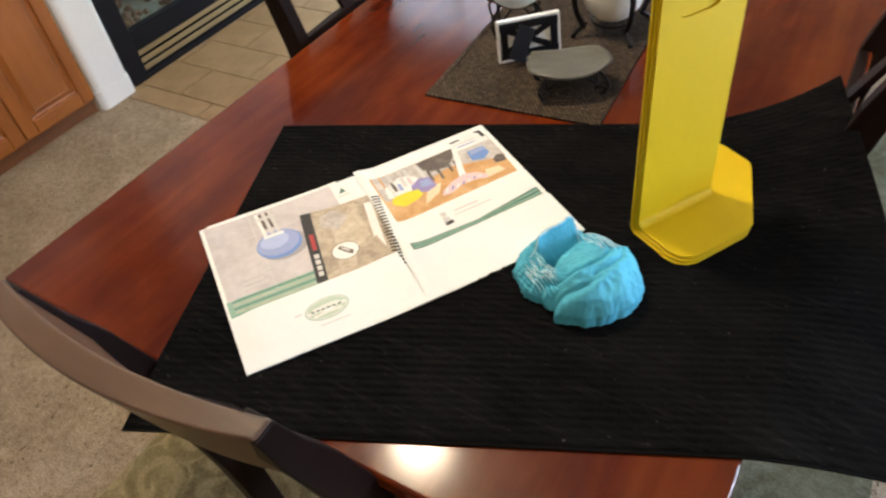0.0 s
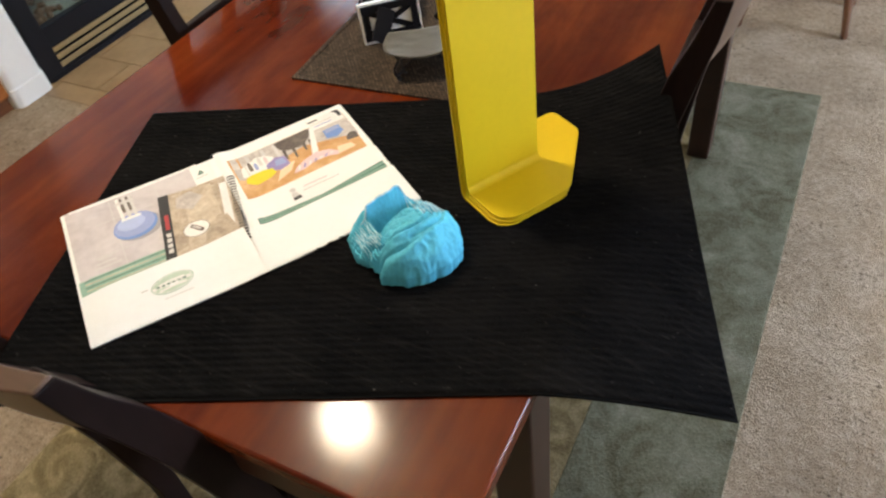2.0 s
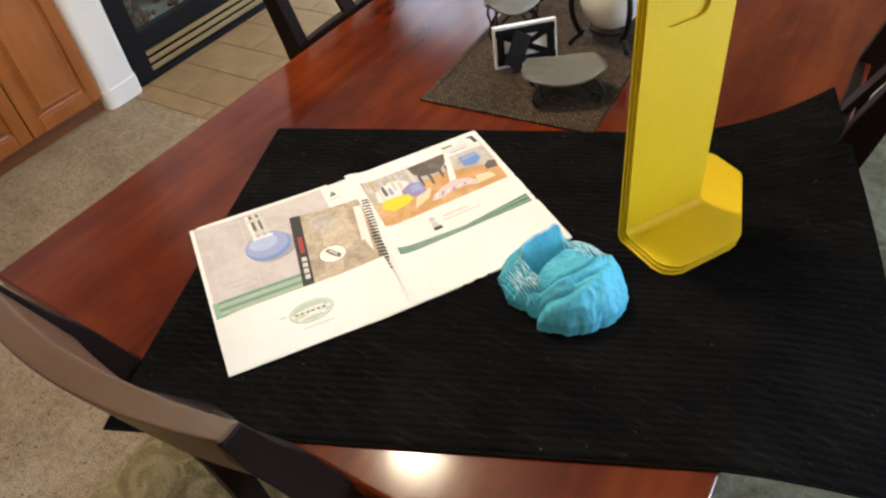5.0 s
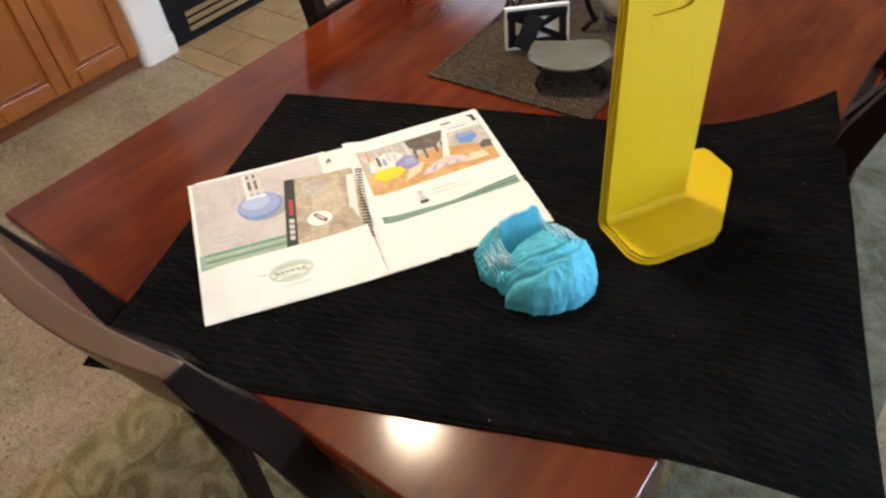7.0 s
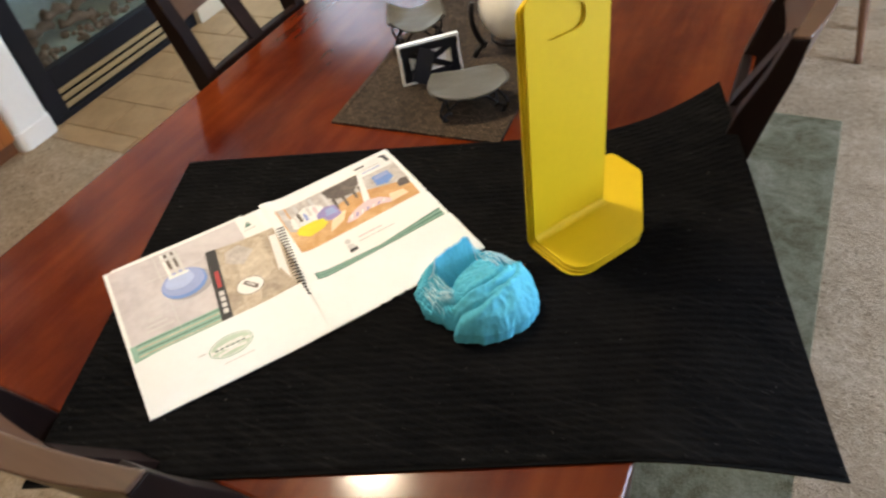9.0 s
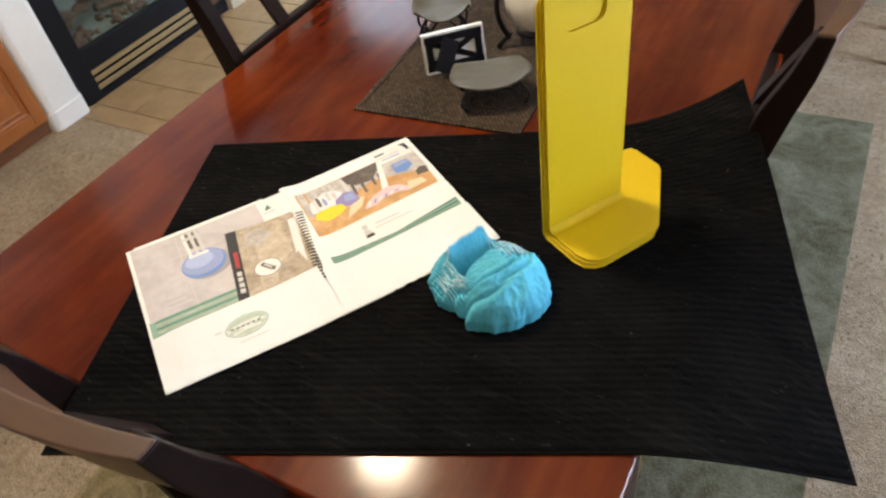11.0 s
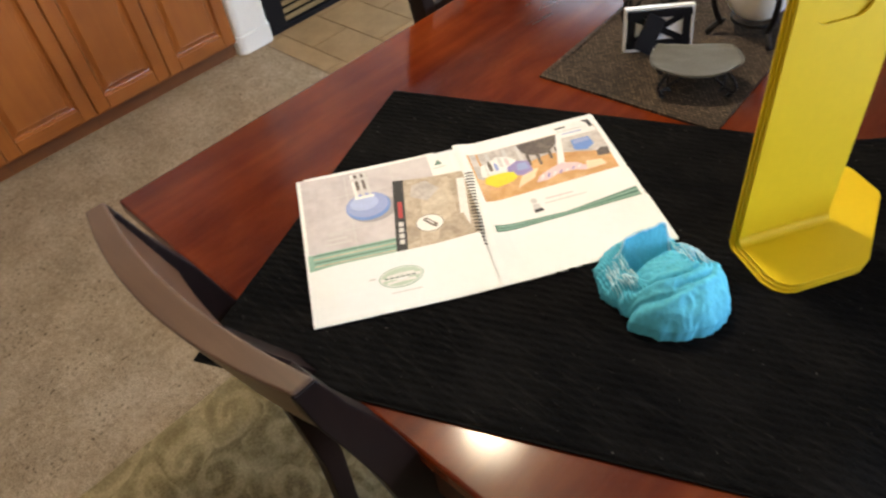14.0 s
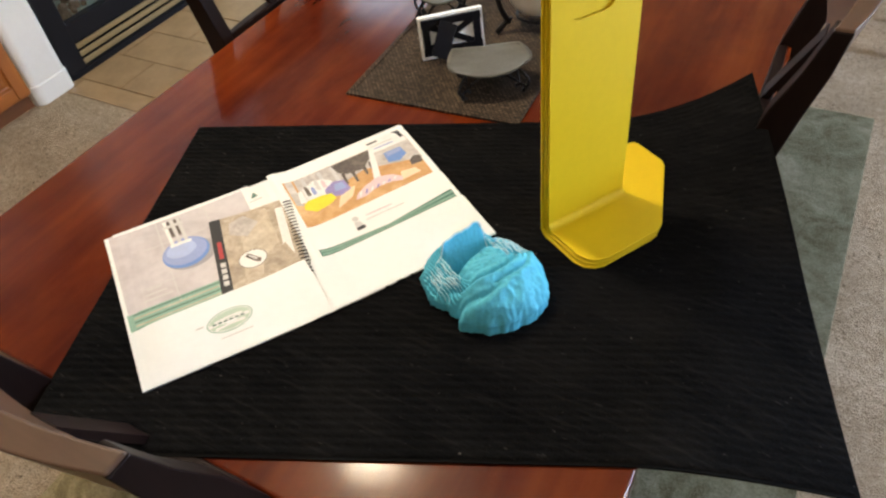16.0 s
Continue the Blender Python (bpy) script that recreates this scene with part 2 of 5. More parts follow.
M_OAK = wood("honey_oak", (0.30, 0.086, 0.0135), (0.36, 0.112, 0.0180), (0.42, 0.142, 0.0270), 2, 0.38, 0.8, 0.15)
M_OAK_H = wood("honey_oak_across", (0.30, 0.086, 0.0135), (0.36, 0.112, 0.0180), (0.42, 0.142, 0.0270), 1, 0.38, 0.8, 0.15)
M_OAK_DARK = wood("dark_oak_toe_board", (0.13, 0.042, 0.011), (0.18, 0.062, 0.016), (0.23, 0.082, 0.022), 1, 0.5, 0.8)
M_PINE = wood("light_brown_stool_wood", (0.085, 0.034, 0.016), (0.13, 0.056, 0.026), (0.18, 0.085, 0.042), 2, 0.4, 0.8)
M_CARPET = carpet_mat("beige_cut_pile_carpet", (0.222, 0.155, 0.090), (0.475, 0.358, 0.238), (0.745, 0.605, 0.445), 0.9)
M_RUG = rug_mat("olive_scroll_rug_pile", (0.088, 0.062, 0.024), (0.185, 0.138, 0.060), (0.38, 0.30, 0.165), 7.0, 0.52)
M_RUG_EDGE = rug_mat("grey_green_rug_border", (0.068, 0.062, 0.028), (0.160, 0.154, 0.096), (0.28, 0.268, 0.195), 9.0, 0.84)
M_MAT = mat_ribbed()
M_MAT_RUBBER = plain("black_rubber_backing", (0.005, 0.005, 0.005), 0.9, 0, 0.2, 60, 0.3, 0.001, 0.05)
M_YELLOW = plain("yellow_moulded_plastic", (0.70, 0.480, 0.007), 0.50, 0, 0.04, 30, 0.05, 0.0005, 0.25)
M_PAPER = plain("cream_white_card", (0.865, 0.88, 0.875), 0.55, 0, 0.025, 20, 0.04, 0.0005)
M_SHEET = plain("white_paper", (0.87, 0.87, 0.84), 0.6, 0, 0.02, 20, 0.03, 0.0005)
M_BLUE = plain("blue_nonwoven_fabric", (0.095, 0.47, 0.62), 0.7, 0, 0.20, 60, 0.35, 0.0012, 0.25)
M_RUFFLE = plain("pale_blue_gathered_elastic", (0.47, 0.70, 0.79), 0.75, 0, 0.3, 90, 0.3, 0.001, 0.25)
M_WALL = plain("white_wall_paint", (0.80, 0.79, 0.76), 0.6, 0, 0.03, 12, 0.12, 0.001)
M_TAUPE = plain("cream_wall_paint", (0.48, 0.40, 0.29), 0.7, 0, 0.04, 12, 0.15, 0.001)
M_CEIL = plain("white_ceiling_paint", (0.56, 0.54, 0.50), 0.85, 0, 0.03, 20, 0.4, 0.003)
M_TRIM = plain("white_trim_paint", (0.82, 0.81, 0.78), 0.35, 0, 0.02)
M_TILE = tile_mat()
M_GROUT = plain("brown_grout", (0.285, 0.20, 0.115), 0.85, 0, 0.15, 60, 0.4)
M_BLACK = plain("black_enamel_metal", (0.007, 0.007, 0.010), 0.42, 0.0, 0.2, 25.0, 0.15, 0.001, 0.2)
M_IRON = plain("black_wrought_iron", (0.014, 0.012, 0.012), 0.45, 0.6, 0.3, 80, 0.3)
M_BRASS = plain("aged_brass_louvre", (0.40, 0.295, 0.155), 0.42, 0.35, 0.12, 40)
M_SLATE = plain("grey_slate_dish", (0.105, 0.100, 0.086), 0.5, 0, 0.2, 50, 0.3, 0.001, 0.3)
M_GLOBE = plain("cream_candle_wax", (0.80, 0.77, 0.68), 0.35, 0, 0.05)
M_LOG = plain("grey_brown_fire_logs", (0.080, 0.050, 0.034), 0.9, 0, 0.5, 40, 0.9, 0.01)
# Lining lightened to teal: the window's reflection on the glass, put into its colour.
M_FIREBOX = plain("teal_firebox_lining_with_reflection", (0.16, 0.20, 0.185), 0.8, 0, 0.4, 15)
M_GLASS = glass_mat("fireplace_glass", (0.9, 0.95, 0.93))
M_PANE = glass_mat("window_pane_glass", (1, 1, 1), 0.0)
M_STEEL = plain("dull_steel_wire", (0.20, 0.19, 0.18), 0.35, 0.9, 0.2)
M_RUNNER = weave_mat()
M_OUTSIDE = glow("bright_daylight_beyond_window", (0.66, 0.78, 1.0), 2.3)
M_DIFFUSER = glow("frosted_diffuser", (1.0, 0.84, 0.60), 8.0)
M_SHADE = glow("frosted_lamp_bowl", (1.0, 0.84, 0.60), 52.0)


def ink(name, c, rough=0.45):
    return plain(name, c, rough, 0, 0.10, 45, 0.0)


def cloudy_ink(name, stops, scale, distort):
    m, nt, b = tree(name, 0.42)
    v = coords(nt)
    nt.links.new(mix(nt, ramp(nt, noise_tex(nt, v, scale, 5, 0.6, distort), stops), ramp(nt, noise_tex(nt, v, scale * 5, 3), stops), 0.3), b.inputs["Base Color"])
    return m


I_GREEN, I_GREEN_D = ink("green_ink", (0.27, 0.45, 0.35)), ink("dark_green_ink", (0.085, 0.19, 0.14))
I_GREEN_P = ink("pale_green_ink", (0.50, 0.62, 0.50))
I_GREYPIC = cloudy_ink("grey_tile_print", [(0.3, (0.46, 0.415, 0.425)), (0.5, (0.58, 0.53, 0.535)), (0.7, (0.69, 0.645, 0.645))], 14, 0.6)
I_FLOORPIC = cloudy_ink("orange_floor_print", [(0.3, (0.50, 0.235, 0.07)), (0.5, (0.63, 0.34, 0.12)), (0.7, (0.76, 0.50, 0.25))], 22, 0.8)
I_WALLPIC = cloudy_ink("grey_wall_print", [(0.3, (0.34, 0.30, 0.27)), (0.5, (0.55, 0.50, 0.46)), (0.7, (0.74, 0.70, 0.66))], 30, 0.8)
I_BLUE = ink("blue_ink", (0.15, 0.27, 0.60))
I_BLACK, I_RED = ink("black_ink", (0.018, 0.016, 0.016)), ink("red_ink", (0.42, 0.03, 0.03))
I_BEIGE = cloudy_ink("beige_stone_print", [(0.3, (0.27, 0.20, 0.14)), (0.5, (0.46, 0.37, 0.27)), (0.68, (0.66, 0.58, 0.45))], 26, 1.2)
I_TAN = cloudy_ink("tan_stone_print", [(0.3, (0.40, 0.31, 0.22)), (0.5, (0.56, 0.47, 0.35)), (0.68, (0.72, 0.64, 0.52))], 30, 1.0)
I_YEL, I_PINK = ink("yellow_ink", (0.80, 0.70, 0.02)), ink("pale_pink_ink", (0.72, 0.55, 0.56))
I_CHROME, I_BROWN = ink("pale_grey_ink", (0.62, 0.60, 0.58)), cloudy_ink("dark_brown_ink", [(0.3, (0.06, 0.042, 0.032)), (0.5, (0.12, 0.09, 0.07)), (0.7, (0.22, 0.175, 0.14))], 40, 1.0)
I_SKY, I_VIOLET = ink("pale_blue_ink", (0.30, 0.36, 0.62)), ink("violet_ink", (0.30, 0.24, 0.50))
I_WHITE = ink("white_ink", (0.82, 0.81, 0.78))
I_SKY_L, I_GREYSHADE, I_GLEAM = ink("light_blue_ink", (0.42, 0.50, 0.72)), ink("shade_grey_ink", (0.36, 0.33, 0.35)), ink("pale_orange_ink", (0.84, 0.66, 0.44))


# ---- mesh helpers ----
def part(name, bm, material, parent=None, label="", smooth=False):
    me = bpy.data.meshes.new(name)
    bmesh.ops.recalc_face_normals(bm, faces=bm.faces)
    bm.to_mesh(me)
    bm.free()
    me.materials.append(material)
    if smooth:
        me.shade_smooth()
    o = new(name, me)
    if parent is not None:
        o.parent = parent
    if label:
        o["label"] = label
    return o


def add_box(bm, x0, x1, y0, y1, z0, z1, bev=0.0, m=None):
    r = bmesh.ops.create_cube(bm, size=1)
    vs = r["verts"]
    bmesh.ops.scale(bm, vec=(x1 - x0, y1 - y0, z1 - z0), verts=vs)
    bmesh.ops.translate(bm, vec=((x0 + x1) / 2, (y0 + y1) / 2, (z0 + z1) / 2), verts=vs)
    if bev:
        es = list({e for v in vs for e in v.link_edges})
        k = bmesh.ops.bevel(bm, geom=es, offset=bev, segments=2, affect="EDGES", profile=0.6)
        vs = list({v for f in k["faces"] for v in f.verts} | {v for v in vs if v.is_valid})
    if m is not None:
        bmesh.ops.transform(bm, matrix=m, verts=vs)
    return vs


def box(name, x0, x1, y0, y1, z0, z1, material, parent=None, bev=0.0, label="", m=None):
    bm = bmesh.new()
    add_box(bm, x0, x1, y0, y1, z0, z1, bev, m)
    return part(name, bm, material, parent, label)


def prism(bm, pts, z0, z1):
    """An upright slab over a polygon in plan."""
    lo = [bm.verts.new((x, y, z0)) for x, y in pts]
    hi = [bm.verts.new((x, y, z1)) for x, y in pts]
    n = len(pts)
    bm.faces.new(lo[::-1])
    bm.faces.new(hi)
    for i in range(n):
        bm.faces.new((lo[i], lo[(i + 1) % n], hi[(i + 1) % n], hi[i]))


def tube(bm, pts, rad, seg=8):
    """A round bar along points; rad is one radius or one for each point."""
    pts = [Vector(p) for p in pts]
    rads = rad if isinstance(rad, (list, tuple)) else [rad] * len(pts)
    rings = []
    up = Vector((0.31, 0.17, 0.93))
    for i, p in enumerate(pts):
        d = (pts[min(i + 1, len(pts) - 1)] - pts[max(i - 1, 0)]).normalized()
        a = d.cross(up)
        if a.length < 1e-3:
            a = d.cross(Vector((1, 0, 0)))
        a.normalize()
        b = d.cross(a)
        rings.append([bm.verts.new(p + rads[i] * (math.cos(k * math.tau / seg) * a + math.sin(k * math.tau / seg) * b)) for k in range(seg)])
    for r, s in zip(rings, rings[1:]):
        for k in range(seg):
            bm.faces.new((r[k], r[(k + 1) % seg], s[(k + 1) % seg], s[k]))
    bm.faces.new(rings[0][::-1])
    bm.faces.new(rings[-1])


def sweep_rect(bm, path, w_vec_fn, h_vec_fn):
    """A bar of rectangular section: path of centres, half-width and half-height vectors at each step."""
    rings = []
    for i, p in enumerate(path):
        w, h = w_vec_fn(i), h_vec_fn(i)
        p = Vector(p)
        rings.append([bm.verts.new(p + q) for q in (w + h, h - w, -w - h, w - h)])
    for r, s in zip(rings, rings[1:]):
        for k in range(4):
            bm.faces.new((r[k], r[(k + 1) % 4], s[(k + 1) % 4], s[k]))
    bm.faces.new(rings[0][::-1])
    bm.faces.new(rings[-1])


def soften(ob, w=0.003, seg=2):
    md = ob.modifiers.new("bevel", "BEVEL")
    md.width, md.segments, md.limit_method = w, seg, "ANGLE"
    return ob


def empty(name, m=None):
    o = new(name)
    if m is not None:
        o.matrix_basis = m
    return o


def structure(ob, label, category):
    return tagged(ob, label, category, kind="structure")


# ---- the room ----
FX0, FX1, FY0, FY1, CZ = -2.66, 3.5, -2.8, 2.88, 2.5
TILE_Y, TILE_X1 = 1.165, -0.55


def floors():
    bm = bmesh.new()
    add_box(bm, FX0, FX1, FY0, FY1, -0.08, -0.012)
    structure(part("floor", bm, M_GROUT), "plain sub-floor slab under carpet and tile", "floor")
    for k, (a, b, c, d) in enumerate(((FX0, FX1, FY0, TILE_Y), (TILE_X1, FX1, TILE_Y, FY1))):
        bm = bmesh.new()
        add_box(bm, a, b, c, d, -0.012, 0.0)
        structure(part("carpet", bm, M_CARPET), "beige cut-pile fitted carpet, speckled", "carpet")


floors()


def wall_with_opening(name, along, at, thick, a0, a1, hole):
    """A wall along x or y with one rectangular opening: (a, b, z0, z1)."""
    bm = bmesh.new()
    h0, h1, z0, z1 = hole
    for a, b, c, d in ((a0, h0, 0, CZ), (h1, a1, 0, CZ), (h0, h1, 0, z0), (h0, h1, z1, CZ)):
        if along == "x":
            add_box(bm, a, b, at, at + thick, c, d)
        else:
            add_box(bm, at, at + thick, a, b, c, d)
    return structure(part(name, bm, M_TAUPE), "plain cream painted wall with a window opening", "wall")


def window(name, along, at, hole):
    h0, h1, z0, z1 = hole
    e = structure(empty(name), "white framed window with two clear panes", "window")

    def bar(nm, a, b, c, d, depth, mt):
        if along == "x":
            return box(nm, a, b, at - depth, at + depth, c, d, mt, e)
        return box(nm, at - depth, at + depth, a, b, c, d, mt, e)

    mid = (h0 + h1) / 2
    bar("window_frame", h0, h0 + 0.05, z0, z1, 0.03, M_TRIM)
    bar("window_frame", h1 - 0.05, h1, z0, z1, 0.03, M_TRIM)
    bar("window_frame", h0 + 0.05, h1 - 0.05, z0, z0 + 0.05, 0.028, M_TRIM)
    bar("window_frame", h0 + 0.05, h1 - 0.05, z1 - 0.05, z1, 0.028, M_TRIM)
    bar("mullion", mid - 0.025, mid + 0.025, z0 + 0.05, z1 - 0.05, 0.026, M_TRIM)
    for a, b in ((h0 + 0.05, mid - 0.025), (mid + 0.025, h1 - 0.05)):
        p = bar("pane", a, b, z0 + 0.05, z1 - 0.05, 0.003, M_PANE)
        p.visible_shadow = False


def walls():
    wall_with_opening("wall_far", "x", FY1, 0.14, FX0 - 0.14, FX1 + 0.14, (-1.96, -1.04, 0.02, 2.04))
    window("window_1", "x", FY1 + 0.07, (-1.96, -1.04, 0.02, 2.04))
    wall_with_opening("wall_right", "y", FX1, 0.14, FY0, FY1, (1.3, 2.75, 0.2, 2.2))
    window("window_2", "y", FX1 + 0.07, (1.3, 2.75, 0.2, 2.2))
    structure(box("wall_near", FX0 - 0.14, FX1 + 0.14, FY0 - 0.14, FY0, 0, CZ, M_TAUPE), "plain cream painted wall", "wall")
    structure(box("wall_left", FX0 - 0.14, FX0, FY0, FY1, 0, CZ, M_WALL), "plain white painted wall behind the cabinets", "wall")
    structure(box("ceiling", FX0 - 0.14, FX1 + 0.14, FY0 - 0.14, FY1 + 0.14, CZ, CZ + 0.1, M_CEIL), "white textured ceiling", "ceiling")
    for nm, m4, sx, sy in (("backdrop_far", (-1.5, 3.6, 1.5), 3.0, 0), ("backdrop_right", (4.3, 1.3, 1.3), 0, 5.0)):
        bm = bmesh.new()
        x, y, z = m4
        add_box(bm, x - sx / 2 - 0.01, x + sx / 2 + 0.01, y - sy / 2 - 0.01, y + sy / 2 + 0.01, z - 1.8, z + 1.8)
        structure(part(nm, bm, M_OUTSIDE), "pale bright daylight outside the window", "backdrop")


walls()

# white wall end between the cabinets and the fireplace, rounded corners, with its own baseboard
WX, WY0, WY1 = -2.075, 1.052, 1.222


def round_rect(x0, x1, y0, y1, r, n=5, corners=(1, 1, 1, 1)):
    out = []
    for k, (cx, cy) in enumerate(((x1 - r, y0 + r), (x1 - r, y1 - r), (x0 + r, y1 - r), (x0 + r, y0 + r))):
        if corners[k]:
            for i in range(n + 1):
                a = radians(-90 + 90 * k + 90 * i / n)
                out.append((cx + r * math.cos(a), cy + r * math.sin(a)))
        else:
            out.append(((x1, y0), (x1, y1), (x0, y1), (x0, y0))[k])
    return out


bm = bmesh.new()
prism(bm, round_rect(FX0, WX, WY0, WY1, 0.03, 5, (1, 1, 0, 0)), 0, CZ)
structure(part("wall_end", bm, M_WALL, smooth=False), "white painted wall end with rounded corners", "wall")
bm = bmesh.new()
prism(bm, round_rect(FX0, WX + 0.005, WY0 - 0.005, WY1 + 0.005, 0.034, 5, (1, 1, 0, 0)), 0, 0.085)
structure(soften(part("baseboard", bm, M_TRIM), 0.004), "white painted baseboard round the wall end", "baseboard")


def hearth_tiles():
    """Beige tiles in front of the fireplace, each its own piece in recessed grout."""
    bed = structure(box("tile_floor", FX0, TILE_X1, TILE_Y, FY1, -0.012, -0.003, M_GROUT), "beige stone floor tiles with brown grout", "floor")
    step, gap = 0.2055, 0.006
    bm = bmesh.new()
    add_box(bm, -step + gap / 2, step - gap / 2, -step / 2 + gap / 2, step / 2 - gap / 2, 0, 0.004, 0.0012)
    proto = bpy.data.meshes.new("tile")
    bm.to_mesh(proto)
    bm.free()
    proto.materials.append(M_TILE)
    rnd = random.Random(4)
    for j in range(9):
        y = 1.268 + step * (j - 0.5)
        x = -2.48 + (0.41 if j % 2 else 0.205)
        while x < TILE_X1 - 0.2:
            o = new("tile", proto)
            if j == 0:
                o.scale = (1, 0.47, 1)
                o.location = (x, 1.217, -0.003 + rnd.uniform(0, 0.0006))
            else:
                o.location = (x, y, -0.003 + rnd.uniform(0, 0.0006))
            o.parent = bed
            x += 2 * step
    return bed


def fireplace():
    e = tagged(empty("fireplace", pose(-2.105, 1.70, 0)), "black metal gas fireplace with brass louvres and glass front", "fireplace")
    hw, top = 0.465, 0.86
    # surround, local x toward the room, y along the wall
    box("surround", -0.05, 0.0, -hw, -hw + 0.088, 0.0, top, M_BLACK, e, 0.004)
    box("surround", -0.05, 0.0, hw - 0.088, hw, 0.0, top, M_BLACK, e, 0.004)
    box("surround", -0.05, -0.002, -hw + 0.088, hw - 0.088, 0.128, 0.212, M_BLACK, e, 0.004)
    box("surround", -0.05, -0.002, -hw + 0.088, hw - 0.088, top - 0.14, top, M_BLACK, e, 0.004)
    box("base_bar", -0.05, 0.004, -hw + 0.01, hw - 0.01, 0.0, 0.024, M_BLACK, e, 0.002)
    box("louvre_back", -0.10, -0.06, -hw + 0.03, hw - 0.03, 0.0, 0.128, M_BLACK, e)
    for k in range(3):
        z = 0.0265 + 0.0345 * k
        bm = bmesh.new()
        add_box(bm, -0.004, 0.004, -hw + 0.035, hw - 0.035, -0.0112, 0.0112, 0.0015, pose(-0.010, 0, z + 0.0165, 0, 14, 0))
        part("louvre", bm, M_BRASS, e, "aged brass louvre slat")
    box("glass", -0.028, -0.022, -hw + 0.088, hw - 0.088, 0.212, top - 0.14, M_GLASS, e, 0, "clear reflecting fire glass").visible_shadow = False
    bm = bmesh.new()
    for a, b, c, d, z0, z1 in ((-0.42, -0.40, -hw + 0.06, hw - 0.06, 0.19, top - 0.12), (-0.40, -0.055, -hw + 0.06, -hw + 0.08, 0.19, top - 0.12), (-0.40, -0.055, hw - 0.08, hw - 0.06, 0.19, top - 0.12), (-0.40, -0.055, -hw + 0.08, hw - 0.08, 0.19, 0.205), (-0.40, -0.055, -hw + 0.08, hw - 0.08, top - 0.135, top - 0.12)):
        add_box(bm, a, b, c, d, z0, z1)
    part("firebox", bm, M_FIREBOX, e)
    rnd = random.Random(9)
    for k in range(8):
        bm = bmesh.new()
        a = rnd.uniform(-0.6, 0.6)
        c = Vector((-0.2 + rnd.uniform(-0.08, 0.08), -0.30 + 0.1 * k, 0.245 + (k % 3) * 0.04))
        L = rnd.uniform(0.12, 0.2)
        d = Vector((math.sin(a) * 0.5, math.cos(a), 0.12 * rnd.uniform(-1, 1)))
        pts = [c + d * L * (i / 5 - 0.5) + Vector((0, 0, 0.01 * math.sin(i * 2 + k))) for i in range(6)]
        tube(bm, pts, [0.021 + 0.006 * math.sin(i * 1.7 + k) for i in range(6)], 9)
        part("log", bm, M_LOG, e, "charred ceramic log", True)
    for k in range(60):
        bm = bmesh.new()
        r = rnd.uniform(0.010, 0.022)
        bmesh.ops.create_icosphere(bm, subdivisions=2, radius=r)
        o = Vector((rnd.uniform(-0.20, -0.06), rnd.uniform(-0.35, 0.35), 0.205 + r * 0.6))
        for v in bm.verts:
            v.co = v.co * (1 + 0.35 * noise.noise(v.co * 40 + o * 9)) + o
        part("ember_stone", bm, M_LOG, e, "", True)


# wall round the fireplace
structure(box("wall_fireplace", FX0, -2.11, 1.235, 2.165, 0.862, CZ, M_WALL), "white wall above the fireplace", "wall")
structure(box("wall_beside_fireplace", FX0, -2.09, 2.165, FY1, 0, CZ, M_TAUPE), "cream wall beside the fireplace", "wall")
structure(box("wall_behind_fireplace", FX0, -2.56, 1.222, 2.165, 0, 0.862, M_WALL), "plain wall behind the fireplace", "wall")
# This baseboard takes the cream colour to stand in for its warm shade.
structure(soften(box("baseboard", -2.09, -2.076, 2.168, FY1, 0, 0.09, M_TAUPE), 0.003), "baseboard beside the fireplace, warm shade put into its colour", "baseboard")
structure(soften(box("baseboard", TILE_X1, FX1, FY1 - 0.014, FY1, 0, 0.09, M_TAUPE), 0.003), "cream painted baseboard along the far wall", "baseboard")
fireplace()


